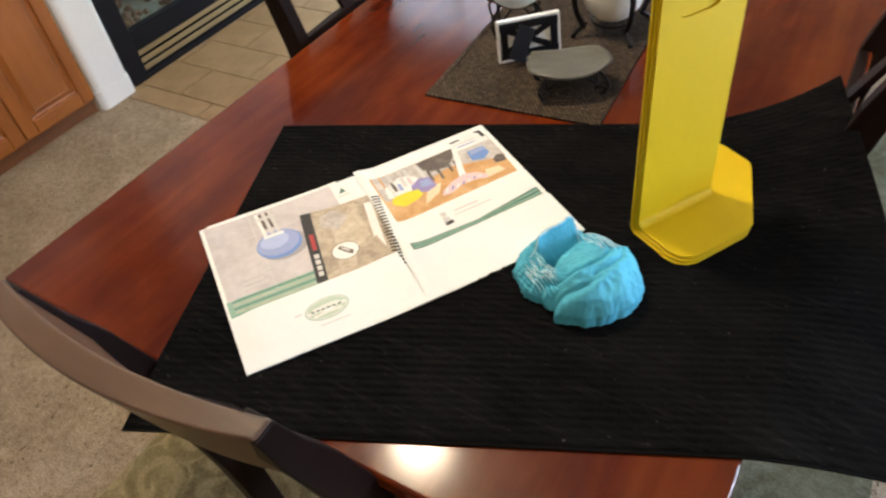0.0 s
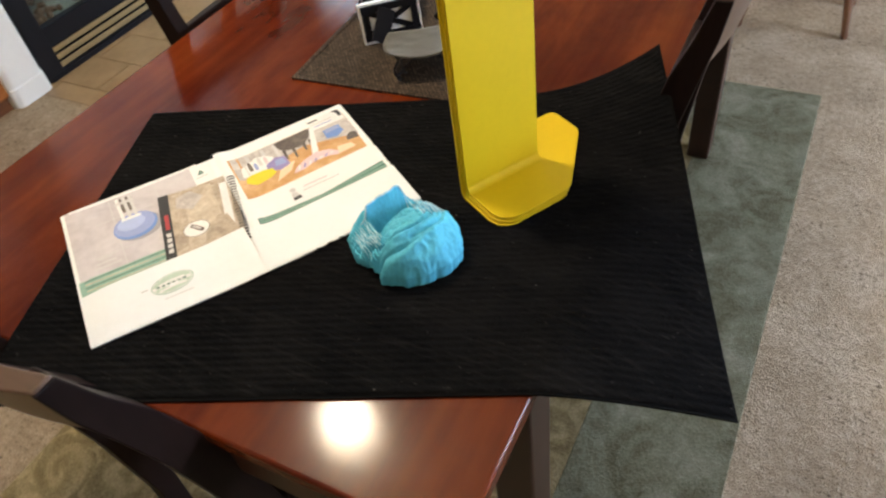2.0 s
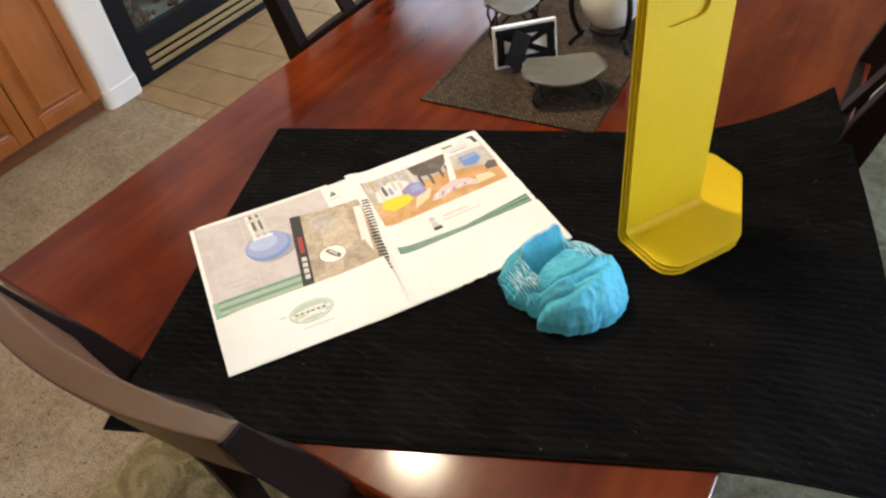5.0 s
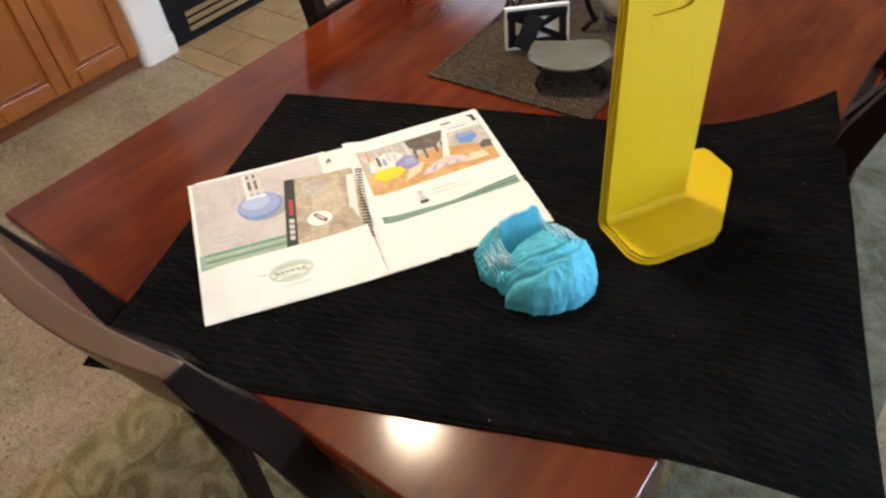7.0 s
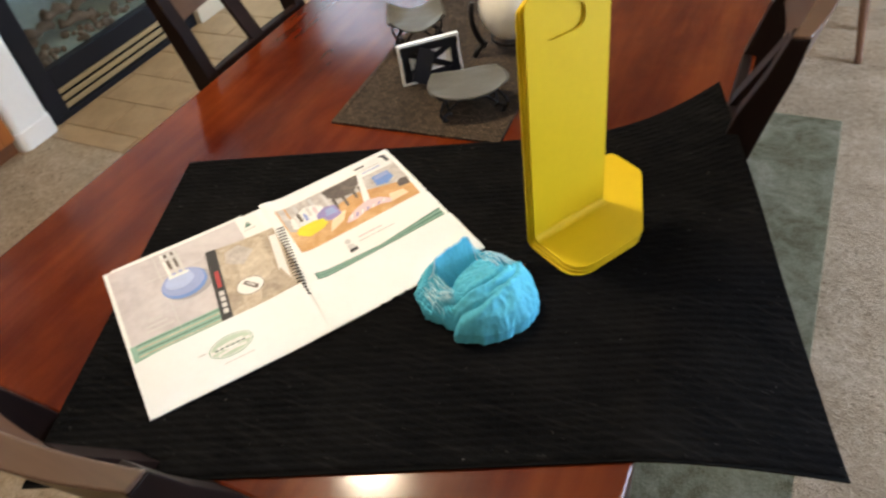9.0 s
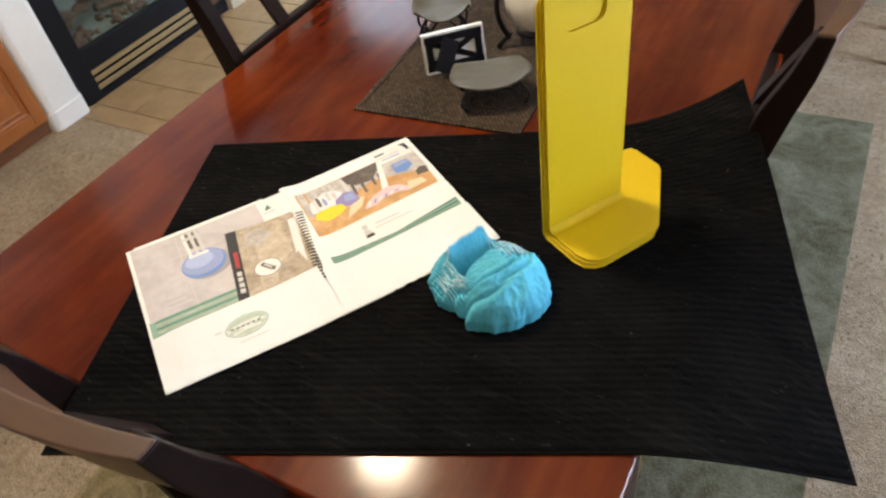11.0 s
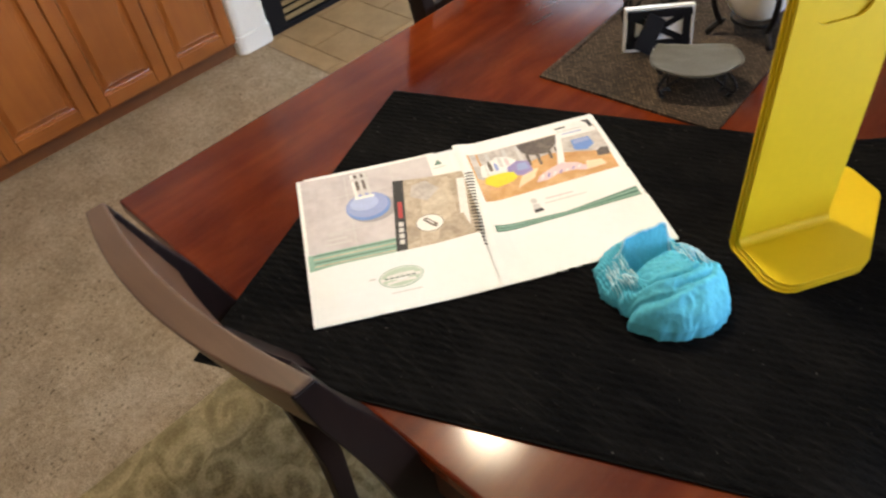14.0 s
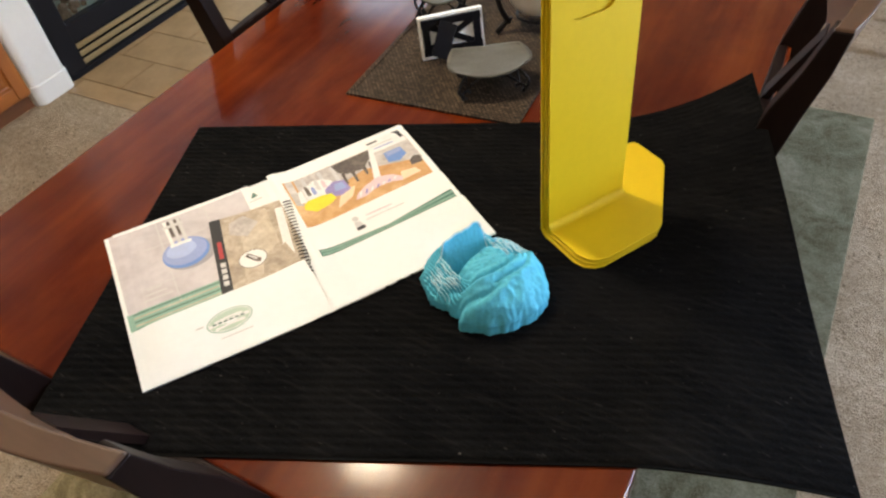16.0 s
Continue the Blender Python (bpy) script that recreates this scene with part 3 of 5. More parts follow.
def cabinets():
    """Honey oak base cabinets: doors with a raised frame and a recessed panel."""
    face, z0, z1 = -2.10, 0.058, 0.86
    edges = [(-1.36, -0.68), (-0.68, 0.032), (0.032, 0.392), (0.392, 0.718), (0.718, 1.046)]
    for a, b in edges:
        e = tagged(empty("base_cabinet", pose(0, 0, 0)), "honey oak base cabinet with a framed panel door", "cabinet", "base cabinets along the wall")
        box("body", FX0, face - 0.002, a + 0.0005, b - 0.0005, z0, z1, M_OAK, e)
        box("toe_board", FX0, face - 0.018, a + 0.0005, b - 0.0005, 0.0, z0, M_OAK_DARK, e, 0, "dark oak toe board")
        doors = [(a, b)] if b - a < 0.5 else [(a, (a + b) / 2), ((a + b) / 2, b)]
        for p, q in doors:
            p, q = p + 0.0018, q - 0.0018
            d = empty("door")
            d.parent = e
            fr, x = 0.055, face + 0.018
            lo, hi = z0 + 0.012, z1 - 0.03
            for y0, y1, c, f, mt in ((p, p + fr, lo, hi, M_OAK), (q - fr, q, lo, hi, M_OAK), (p + fr, q - fr, lo, lo + fr, M_OAK_H), (p + fr, q - fr, hi - fr, hi, M_OAK_H)):
                soften(box("door_frame", face, x, y0 + 0.0003, y1 - 0.0003, c, f, mt, d), 0.004)
            bm = bmesh.new()
            prof = [(0.0, -0.001), (0.004, -0.010), (0.012, -0.012), (0.030, -0.003), (0.034, -0.004)]
            rings = []
            for off, dep in prof:
                y0, y1, c, f = p + fr + off, q - fr - off, lo + fr + off, hi - fr - off
                rings.append([bm.verts.new((x + dep, yy, zz)) for yy, zz in ((y0, c), (y1, c), (y1, f), (y0, f))])
            for r, s in zip(rings, rings[1:]):
                for k in range(4):
                    bm.faces.new((r[k], r[(k + 1) % 4], s[(k + 1) % 4], s[k]))
            bm.faces.new(rings[-1])
            part("door_panel", bm, M_OAK, d)
    top = tagged(empty("worktop"), "pale worktop along the oak cabinets", "worktop")
    soften(box("slab", FX0, face + 0.03, -1.36, 1.046, z1, z1 + 0.038, M_GROUT, top), 0.006)


cabinets()


def rug():
    e = tagged(empty("area_rug"), "olive and beige scroll-patterned area rug under the table", "rug")
    x0, x1, y0, y1 = -0.672, 0.815, -1.05, 2.022
    bm = bmesh.new()
    add_box(bm, x0, 0.50, y0, 1.75, 0.0, 0.011)
    part("scroll_field", bm, M_RUG, e)
    bm = bmesh.new()
    add_box(bm, 0.50, x1, y0, y1, 0.0, 0.0112, 0.003)
    part("side_border", bm, M_RUG_EDGE, e, "mottled grey-green border")
    bm = bmesh.new()
    add_box(bm, x0, 0.50, 1.75, y1, 0.0, 0.0111, 0.003)
    part("end_border", bm, M_RUG_EDGE, e, "mottled grey-green border")


rug()


# ---- dining table ----
TX0, TX1, TY0, TY1, TZ = -0.490, 0.561, -0.034, 1.86, 0.75


def dining_table():
    e = tagged(empty("dining_table", pose(0, 0, 0)), "polished red mahogany rectangular dining table", "table")
    out = []
    # ends bow out very slightly
    n = 16
    for i in range(n + 1):
        f = i / n
        out.append((TX0 + (TX1 - TX0) * f, TY0 + 0.004 * (1 - math.cos((2 * f - 1) * math.pi / 2))))
    for i in range(n + 1):
        f = 1 - i / n
        out.append((TX0 + (TX1 - TX0) * f, TY1))
    bm = bmesh.new()
    prism(bm, out, TZ - 0.028, TZ)
    soften(part("tabletop", bm, M_TABLE, e), 0.005, 3)
    ix, iy = 0.05, 0.05
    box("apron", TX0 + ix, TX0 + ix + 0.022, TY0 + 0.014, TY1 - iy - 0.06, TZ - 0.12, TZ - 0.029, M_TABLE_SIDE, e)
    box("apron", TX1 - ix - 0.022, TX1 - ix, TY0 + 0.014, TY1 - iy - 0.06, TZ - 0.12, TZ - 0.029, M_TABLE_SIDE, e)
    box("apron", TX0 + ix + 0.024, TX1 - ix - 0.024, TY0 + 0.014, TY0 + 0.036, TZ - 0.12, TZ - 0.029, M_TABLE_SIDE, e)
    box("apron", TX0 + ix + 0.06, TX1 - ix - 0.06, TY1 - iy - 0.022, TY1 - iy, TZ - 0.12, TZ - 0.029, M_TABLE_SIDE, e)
    for x in (TX0 + 0.046, TX1 - 0.046):
        for y in (0.215, TY1 - 0.25):
            bm = bmesh.new()
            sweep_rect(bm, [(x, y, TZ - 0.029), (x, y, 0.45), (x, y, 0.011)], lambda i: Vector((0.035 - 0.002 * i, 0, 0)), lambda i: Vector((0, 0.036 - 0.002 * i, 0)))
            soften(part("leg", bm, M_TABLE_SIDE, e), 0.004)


dining_table()


# ---- chairs ----
POST = ((0.0, -0.004, 0.018), (0.25, 0.004, 0.021), (0.45, -0.008, 0.025), (0.60, -0.028, 0.027), (0.74, -0.0550, 0.025), (0.834, -0.0800, 0.0225), (0.90, -0.1030, 0.0172), (0.9625, -0.1186, 0.0122))


def back_y(z):
    """How far the back posts lean out at a height."""
    return float(np.interp(z, [p[0] for p in POST], [p[1] for p in POST]))


def dining_chair():
    e = tagged(empty("dining_chair", pose(0, 0, 0)), "dark espresso wooden dining chair with a curved top rail", "chair", "chairs round the table")
    hw = 0.190
    for s in (-1, 1):
        bm = bmesh.new()
        sweep_rect(bm, [(s * (hw - 0.0150), y, z) for z, y, w in POST], lambda i: Vector((0.016, 0, 0)), lambda i: Vector((0, POST[i][2], 0)))
        soften(part("back_post", bm, M_CHAIR, e), 0.002)
        bm = bmesh.new()
        x = s * (hw - 0.02)
        sweep_rect(bm, [(x, 0.415, 0.425), (x, 0.415, 0.2), (x, 0.415, 0.0)], lambda i: Vector((0.021 - 0.003 * i, 0, 0)), lambda i: Vector((0, 0.021 - 0.003 * i, 0)))
        soften(part("front_leg", bm, M_CHAIR, e), 0.003)
        soften(box("seat_rail", x - 0.011, x + 0.011, 0.035, 0.395, 0.375, 0.425, M_CHAIR, e), 0.003)
    soften(box("seat_rail", -hw + 0.04, hw - 0.04, 0.404, 0.426, 0.375, 0.425, M_CHAIR, e), 0.003)

    def curved(nm, z, hh, th, bow, mt, half, lab="", lift=0.0, yy=None, lean=0.2):
        bm = bmesh.new()
        n = 20
        y0 = back_y(z)
        pts = []
        if yy is not None:
            y0 = yy
        for i in range(n + 1):
            f = -1 + 2 * i / n
            pts.append((half * f, y0 - bow * (1 - f * f), z + lift * (1 - f * f)))
        sweep_rect(bm, pts, lambda i: Vector((0, th * (1 - 0.25 * (2 * i / n - 1) ** 2), 0)), lambda i: Vector((0, -lean * hh, hh)))
        return soften(part(nm, bm, mt, e, lab), 0.003, 3)

    curved("top_rail", 0.9045, 0.0620, 0.0155, 0.026, M_RAIL, hw - 0.001, "polished curved top rail, lit brown sheen put into its colour", 0.002, -0.1016, 0.28)
    curved("lower_rail", 0.728, 0.013, 0.011, 0.004, M_CHAIR, hw - 0.03, "", 0.0, -0.034)
    bm = bmesh.new()
    sweep_rect(bm, [(0, -0.038 - 0.066 * f, 0.739 + 0.125 * f) for f in (0.0, 0.33, 0.66, 1.0)], lambda i: Vector((0.020, 0, 0)), lambda i: Vector((0, 0.006, 0)))
    part("slat", bm, M_CHAIR, e)
    bm = bmesh.new()
    add_box(bm, -hw + 0.005, hw - 0.005, 0.02, 0.44, 0.426, 0.47, 0.014)
    part("seat", bm, M_CHAIR, e, "dark upholstered seat pad")
    return e


chair = dining_chair()
chair.matrix_basis = pose(0.031, -0.004, 0.011)
copy_thing(chair, pose(0.508, 0.894, 0.011, 0, 0, 90))
copy_thing(chair, pose(-0.476, 0.915, 0.011, 0, 0, -90))


# ---- the black mat ----


def smooth01(x):
    x = max(0.0, min(1.0, x))
    return x * x * (3 - 2 * x)


MAT_CORNERS = [Vector(c) for c in ((-0.325, 0.459, 0), (0.524, 0.798, 0), (0.776, 0.262, 0), (-0.092, -0.124, 0))]


def mat_height(u, v):
    """Height over the tabletop: a corner that curls up, and an overhang that droops."""
    a, b, c, d = MAT_CORNERS
    p = (a * (1 - u) + b * u) * (1 - v) + (d * (1 - u) + c * u) * v
    curl = 0.082 * max(0, (u - 0.72) / 0.28) ** 2.3 * max(0, 1 - v * 1.05) ** 1.6
    over = max(0.0, p.x - TX1)
    droop = 0.066 * (over / 0.215) ** 1.4 * smooth01((v - 0.1) / 0.5)
    edge = max(0.0, TY0 - p.y)
    return p, curl - droop - 0.03 * edge + 0.0008 * math.sin(7 * u + 3) * math.sin(9 * v) * (1 if u < 0.6 else 0.2)


def floor_mat():
    e = tagged(empty("ribbed_mat"), "black ribbed carpet mat lying across the table with a curled corner", "mat")
    nu, ribs, per = 64, 56, 4
    nv = ribs * per
    rel = (0.0, 0.0022, 0.0025, 0.0021)
    bm = bmesh.new()
    grid = []
    for j in range(nv + 1):
        row = []
        for i in range(nu + 1):
            u, v = i / nu, j / nv
            p, h = mat_height(u, v)
            w = noise.noise(Vector((u * 30, v * 20, 0))) * 0.0006 + 0.0009 * noise.noise(Vector((u * 55, j // per * 3.7, 2)))
            row.append(bm.verts.new((p.x, p.y, TZ + 0.0045 + h + rel[j % per] + w)))
        grid.append(row)
    for j in range(nv):
        for i in range(nu):
            bm.faces.new((grid[j][i], grid[j + 1][i], grid[j + 1][i + 1], grid[j][i + 1]))
    part("ribbed_surface", bm, M_MAT, e, "", True)
    bm = bmesh.new()
    n2 = 40
    top, bot = [], []
    for j in range(n2 + 1):
        a, b = [], []
        for i in range(n2 + 1):
            u, v = i / n2 * 1.008 - 0.004, j / n2 * 1.012 - 0.006
            p, h = mat_height(u, v)
            a.append(bm.verts.new((p.x, p.y, TZ + 0.0036 + h)))
            b.append(bm.verts.new((p.x, p.y, TZ + 0.0006 + max(h, h if p.x > TX1 or p.y < TY0 else 0.0))))
        top.append(a)
        bot.append(b)
    for j in range(n2):
        for i in range(n2):
            bm.faces.new((top[j][i], top[j + 1][i], top[j + 1][i + 1], top[j][i + 1]))
            bm.faces.new((bot[j][i], bot[j][i + 1], bot[j + 1][i + 1], bot[j + 1][i]))
    for k in range(n2):
        bm.faces.new((top[0][k], top[0][k + 1], bot[0][k + 1], bot[0][k]))
        bm.faces.new((top[n2][k], bot[n2][k], bot[n2][k + 1], top[n2][k + 1]))
        bm.faces.new((top[k][0], bot[k][0], bot[k + 1][0], top[k + 1][0]))
        bm.faces.new((top[k][n2], top[k + 1][n2], bot[k + 1][n2], bot[k][n2]))
    part("rubber_backing", bm, M_MAT_RUBBER, e, "thin black rubber backing")


floor_mat()
MAT_TOP = TZ + 0.0064


# ---- yellow plastic stands, nested ----
SA, SD, SN = Vector((0.344, 0.436, 0)), Vector((0.515, 0.857, 0)), Vector((0.857, -0.515, 0))


def yellow_stand(k):
    """One folded sheet: an upright panel, a wide bend and a six-sided foot; the front one has a hand slot."""
    e = tagged(empty("plastic_stand"), "bright yellow plastic stand with hand slot, nested in a stack" if k == 0 else "bright yellow plastic stand nested behind another in a stack", "stand", "stack of yellow stands")
    th, hgt, w, bend_r = 0.0024, 0.376, 0.130, 0.011
    back, side, z0 = 0.0036 * k, 0.0056 - 0.0030 * k, MAT_TOP + 0.0034 + 0.0046 * (2 - k)

    def at(a, n, z):
        return SA + SD * (a + side) + SN * n + Vector((0, 0, z))

    # panel outline in (along, height), with a chamfered corner
    outer = [(0.0, bend_r), (w, bend_r), (w, hgt - 0.03), (w - 0.008, hgt - 0.010), (w - 0.03, hgt), (0.034, hgt), (0.010, hgt - 0.016), (0.002, hgt - 0.024), (0.0, hgt - 0.034)]
    slot = []
    sx0, sx1, sz0, sz1, r = 0.027, 0.090, hgt - 0.080, hgt - 0.047, 0.014
    for q4, (cx, cz) in enumerate(((sx1 - r, sz0 + r), (sx1 - r, sz1 - r), (sx0 + r, sz1 - r), (sx0 + r, sz0 + r))):
        for i in range(5):
            a = radians(-90 + 90 * q4 + 22.5 * i)
            slot.append((cx + r * math.cos(a), cz + r * math.sin(a)))
    bm = bmesh.new()
    loops = [[bm.verts.new(at(a, -back, z0 + z)) for a, z in pts] for pts in ((outer, slot) if k == 0 else (outer,))]
    eds = [bm.edges.new((l[i], l[(i + 1) % len(l)])) for l in loops for i in range(len(l))]
    bmesh.ops.triangle_fill(bm, use_beauty=True, use_dissolve=False, edges=eds)
    ex = bmesh.ops.extrude_face_region(bm, geom=bm.faces[:])
    bmesh.ops.translate(bm, vec=-SN * th, verts=[v for v in ex["geom"] if isinstance(v, bmesh.types.BMVert)])
    soften(part("panel", bm, M_YELLOW, e), 0.0006, 2)
    bm = bmesh.new()
    prev = None
    for i in range(21):
        t = i / 20 * math.pi / 2
        n, z = bend_r * (1 - math.cos(t)) - back, bend_r * (1 - math.sin(t))
        n2, z2 = n - th * math.cos(t), z - th * math.sin(t)
        ring = [bm.verts.new(at(a, q, z0 + h)) for a, q, h in ((0, n, z), (w, n, z), (w, n2, z2), (0, n2, z2))]
        if prev:
            for q4 in range(4):
                bm.faces.new((prev[q4], prev[(q4 + 1) % 4], ring[(q4 + 1) % 4], ring[q4]))
        prev = ring
    bend = part("bend", bm, M_YELLOW, e, "", True)
    bend.data.set_sharp_from_angle(angle=radians(40))
    # the foot, each lower one reaching a little further out
    g = 0.0010 * k - 0.002
    sole = [(0.0, bend_r - back), (0.001, 0.062 + g), (0.006, 0.077 + g), (0.017, 0.087 + g), (0.030, 0.091 + g), (0.114, 0.0905 + g), (0.122, 0.088 + g), (0.129, 0.082), (0.217, -0.008), (0.222, -0.018), (0.222, -0.068), (0.219, -0.077), (0.210, -0.080), (0.148, -0.082), (w + 0.002, -0.070), (w, bend_r - back)]
    bm = bmesh.new()
    prism(bm, [tuple(at(a, n, 0).xy) for a, n in sole], z0 - th, z0)
    soften(part("foot", bm, M_YELLOW, e), 0.0008, 2)


for k in range(3):
    yellow_stand(k)


# ---- presentation folder ----
E1, E2 = Vector((0.557, 0.8305, 0)), Vector((-0.8305, 0.557, 0))
PW, PH = 0.2500, 0.3150


def fold_z(u):
    """The card rises towards its spine."""
    return 0.0012 + 0.006 * math.exp(-((u - PW) / 0.03) ** 2)


def fpt(u, v, z):
    p = E1 * u + E2 * (v - 0.009 * max(0.0, 1 - abs(u - PW) / PW))
    return (p.x, p.y, MAT_TOP + 0.4 * z)


def card(bm, u0, u1, v0, v1, zf, th=0.0006, nu=10, nv=8):
    """A sheet that follows zf(u, v), with thickness."""
    up, dn = [], []
    for j in range(nv + 1):
        a, b = [], []
        for i in range(nu + 1):
            u, v = u0 + (u1 - u0) * i / nu, v0 + (v1 - v0) * j / nv
            z = zf(u, v)
            a.append(bm.verts.new(fpt(u, v, z + th)))
            b.append(bm.verts.new(fpt(u, v, z)))
        up.append(a)
        dn.append(b)
    for j in range(nv):
        for i in range(nu):
            bm.faces.new((up[j][i], up[j][i + 1], up[j + 1][i + 1], up[j + 1][i]))
            bm.faces.new((dn[j][i], dn[j + 1][i], dn[j + 1][i + 1], dn[j][i + 1]))
    for i in range(nu):
        bm.faces.new((up[0][i], dn[0][i], dn[0][i + 1], up[0][i + 1]))
        bm.faces.new((up[nv][i], up[nv][i + 1], dn[nv][i + 1], dn[nv][i]))
    for j in range(nv):
        bm.faces.new((up[j][0], up[j + 1][0], dn[j + 1][0], dn[j][0]))
        bm.faces.new((up[j][nu], dn[j][nu], dn[j + 1][nu], up[j + 1][nu]))


def print_poly(name, pts, zf, material, parent, lift=0.0004, label=""):
    """Ink on a sheet: a thin polygon in folder coordinates, cut fine enough to follow the sheet."""
    bm = bmesh.new()
    f = bm.faces.new([bm.verts.new((u, v, 0)) for u, v in pts])
    us = [u for u, _ in pts]
    n = max(1, int((max(us) - min(us)) / 0.012))
    for k in range(1, n):
        u = min(us) + (max(us) - min(us)) * k / n
        bmesh.ops.bisect_plane(bm, geom=bm.verts[:] + bm.edges[:] + bm.faces[:], plane_co=(u, 0, 0), plane_no=(1, 0, 0))
    for v in bm.verts:
        v.co = fpt(v.co.x, v.co.y, zf(v.co.x, v.co.y) + lift)
    return part(name, bm, material, parent, label)


def ell(cu, cv, a, b, rot=0.0, n=28):
    c, s = math.cos(rot), math.sin(rot)
    return [(cu + a * math.cos(t) * c - b * math.sin(t) * s, cv + a * math.cos(t) * s + b * math.sin(t) * c) for t in (math.tau * i / n for i in range(n))]


def rect(u0, u1, v0, v1):
    return [(u0, v0), (u1, v0), (u1, v1), (u0, v1)]


def folder():
    e = tagged(empty("presentation_folder"), "open cream card presentation folder with two pockets", "folder")
    base = lambda u, v: fold_z(u)
    bm = bmesh.new()
    card(bm, 0.0, 2 * PW, 0.0, PH, base, 0.0006, 30, 10)
    part("cover", bm, M_PAPER, e)
    lp = lambda u, v: fold_z(u) + 0.0118 * smooth01(v / 0.06 + 0.1) * smooth01((u + 0.01) / 0.06) + 0.0045 + 0.006 * math.exp(-((u - 0.235) / 0.035) ** 2) * smooth01(v / 0.1)
    rp = lambda u, v: fold_z(u) + 0.0062 + 0.014 * math.exp(-((u - 0.262) / 0.016) ** 2) * smooth01(v / 0.14)
    bm = bmesh.new()
    card(bm, 0.0, PW - 0.002, 0.0, 0.103, lp, 0.0006, 22, 8)
    part("pocket", bm, M_PAPER, e)
    bm = bmesh.new()
    card(bm, PW + 0.002, 2 * PW, 0.0, 0.096, rp, 0.0006, 22, 8)
    part("pocket", bm, M_PAPER, e)
    # oval emblem on the pocket
    print_poly("emblem", ell(0.126, 0.055, 0.031, 0.0190, 0.06), lp, I_GREEN, e, 0.0009, "dark green oval emblem")
    print_poly("emblem_field", ell(0.126, 0.055, 0.0296, 0.0176, 0.06), lp, I_WHITE, e, 0.0012)
    print_poly("emblem_field", ell(0.126, 0.055, 0.0280, 0.0160, 0.06), lp, I_GREEN_P, e, 0.0015)
    for dv, hw2, hh in ((0.0062, 0.019, 0.0018), (0.0015, 0.027, 0.0028), (-0.0060, 0.020, 0.0022)):
        print_poly("emblem_bar", [(0.125 - hw2, 0.051 + dv - hh), (0.125, 0.0535 + dv - hh), (0.125 + hw2, 0.053 + dv - hh), (0.125 + hw2, 0.053 + dv + hh), (0.125, 0.0555 + dv), (0.125 - hw2, 0.051 + dv + hh)], lp, I_WHITE, e, 0.0018)
    for k in range(6):
        print_poly("emblem_letter_bar", rect(0.103 + 0.0075 * k, 0.108 + 0.0075 * k, 0.0525, 0.0555), lp, I_GREEN_D, e, 0.0022)
    print_poly("small_print", rect(0.108, 0.150, 0.028, 0.0295), lp, I_CHROME, e, 0.0009)
    print_poly("small_print", rect(0.082, 0.092, 0.058, 0.0605), lp, I_CHROME, e, 0.0009)
    return lp, rp


LP, RP = folder()


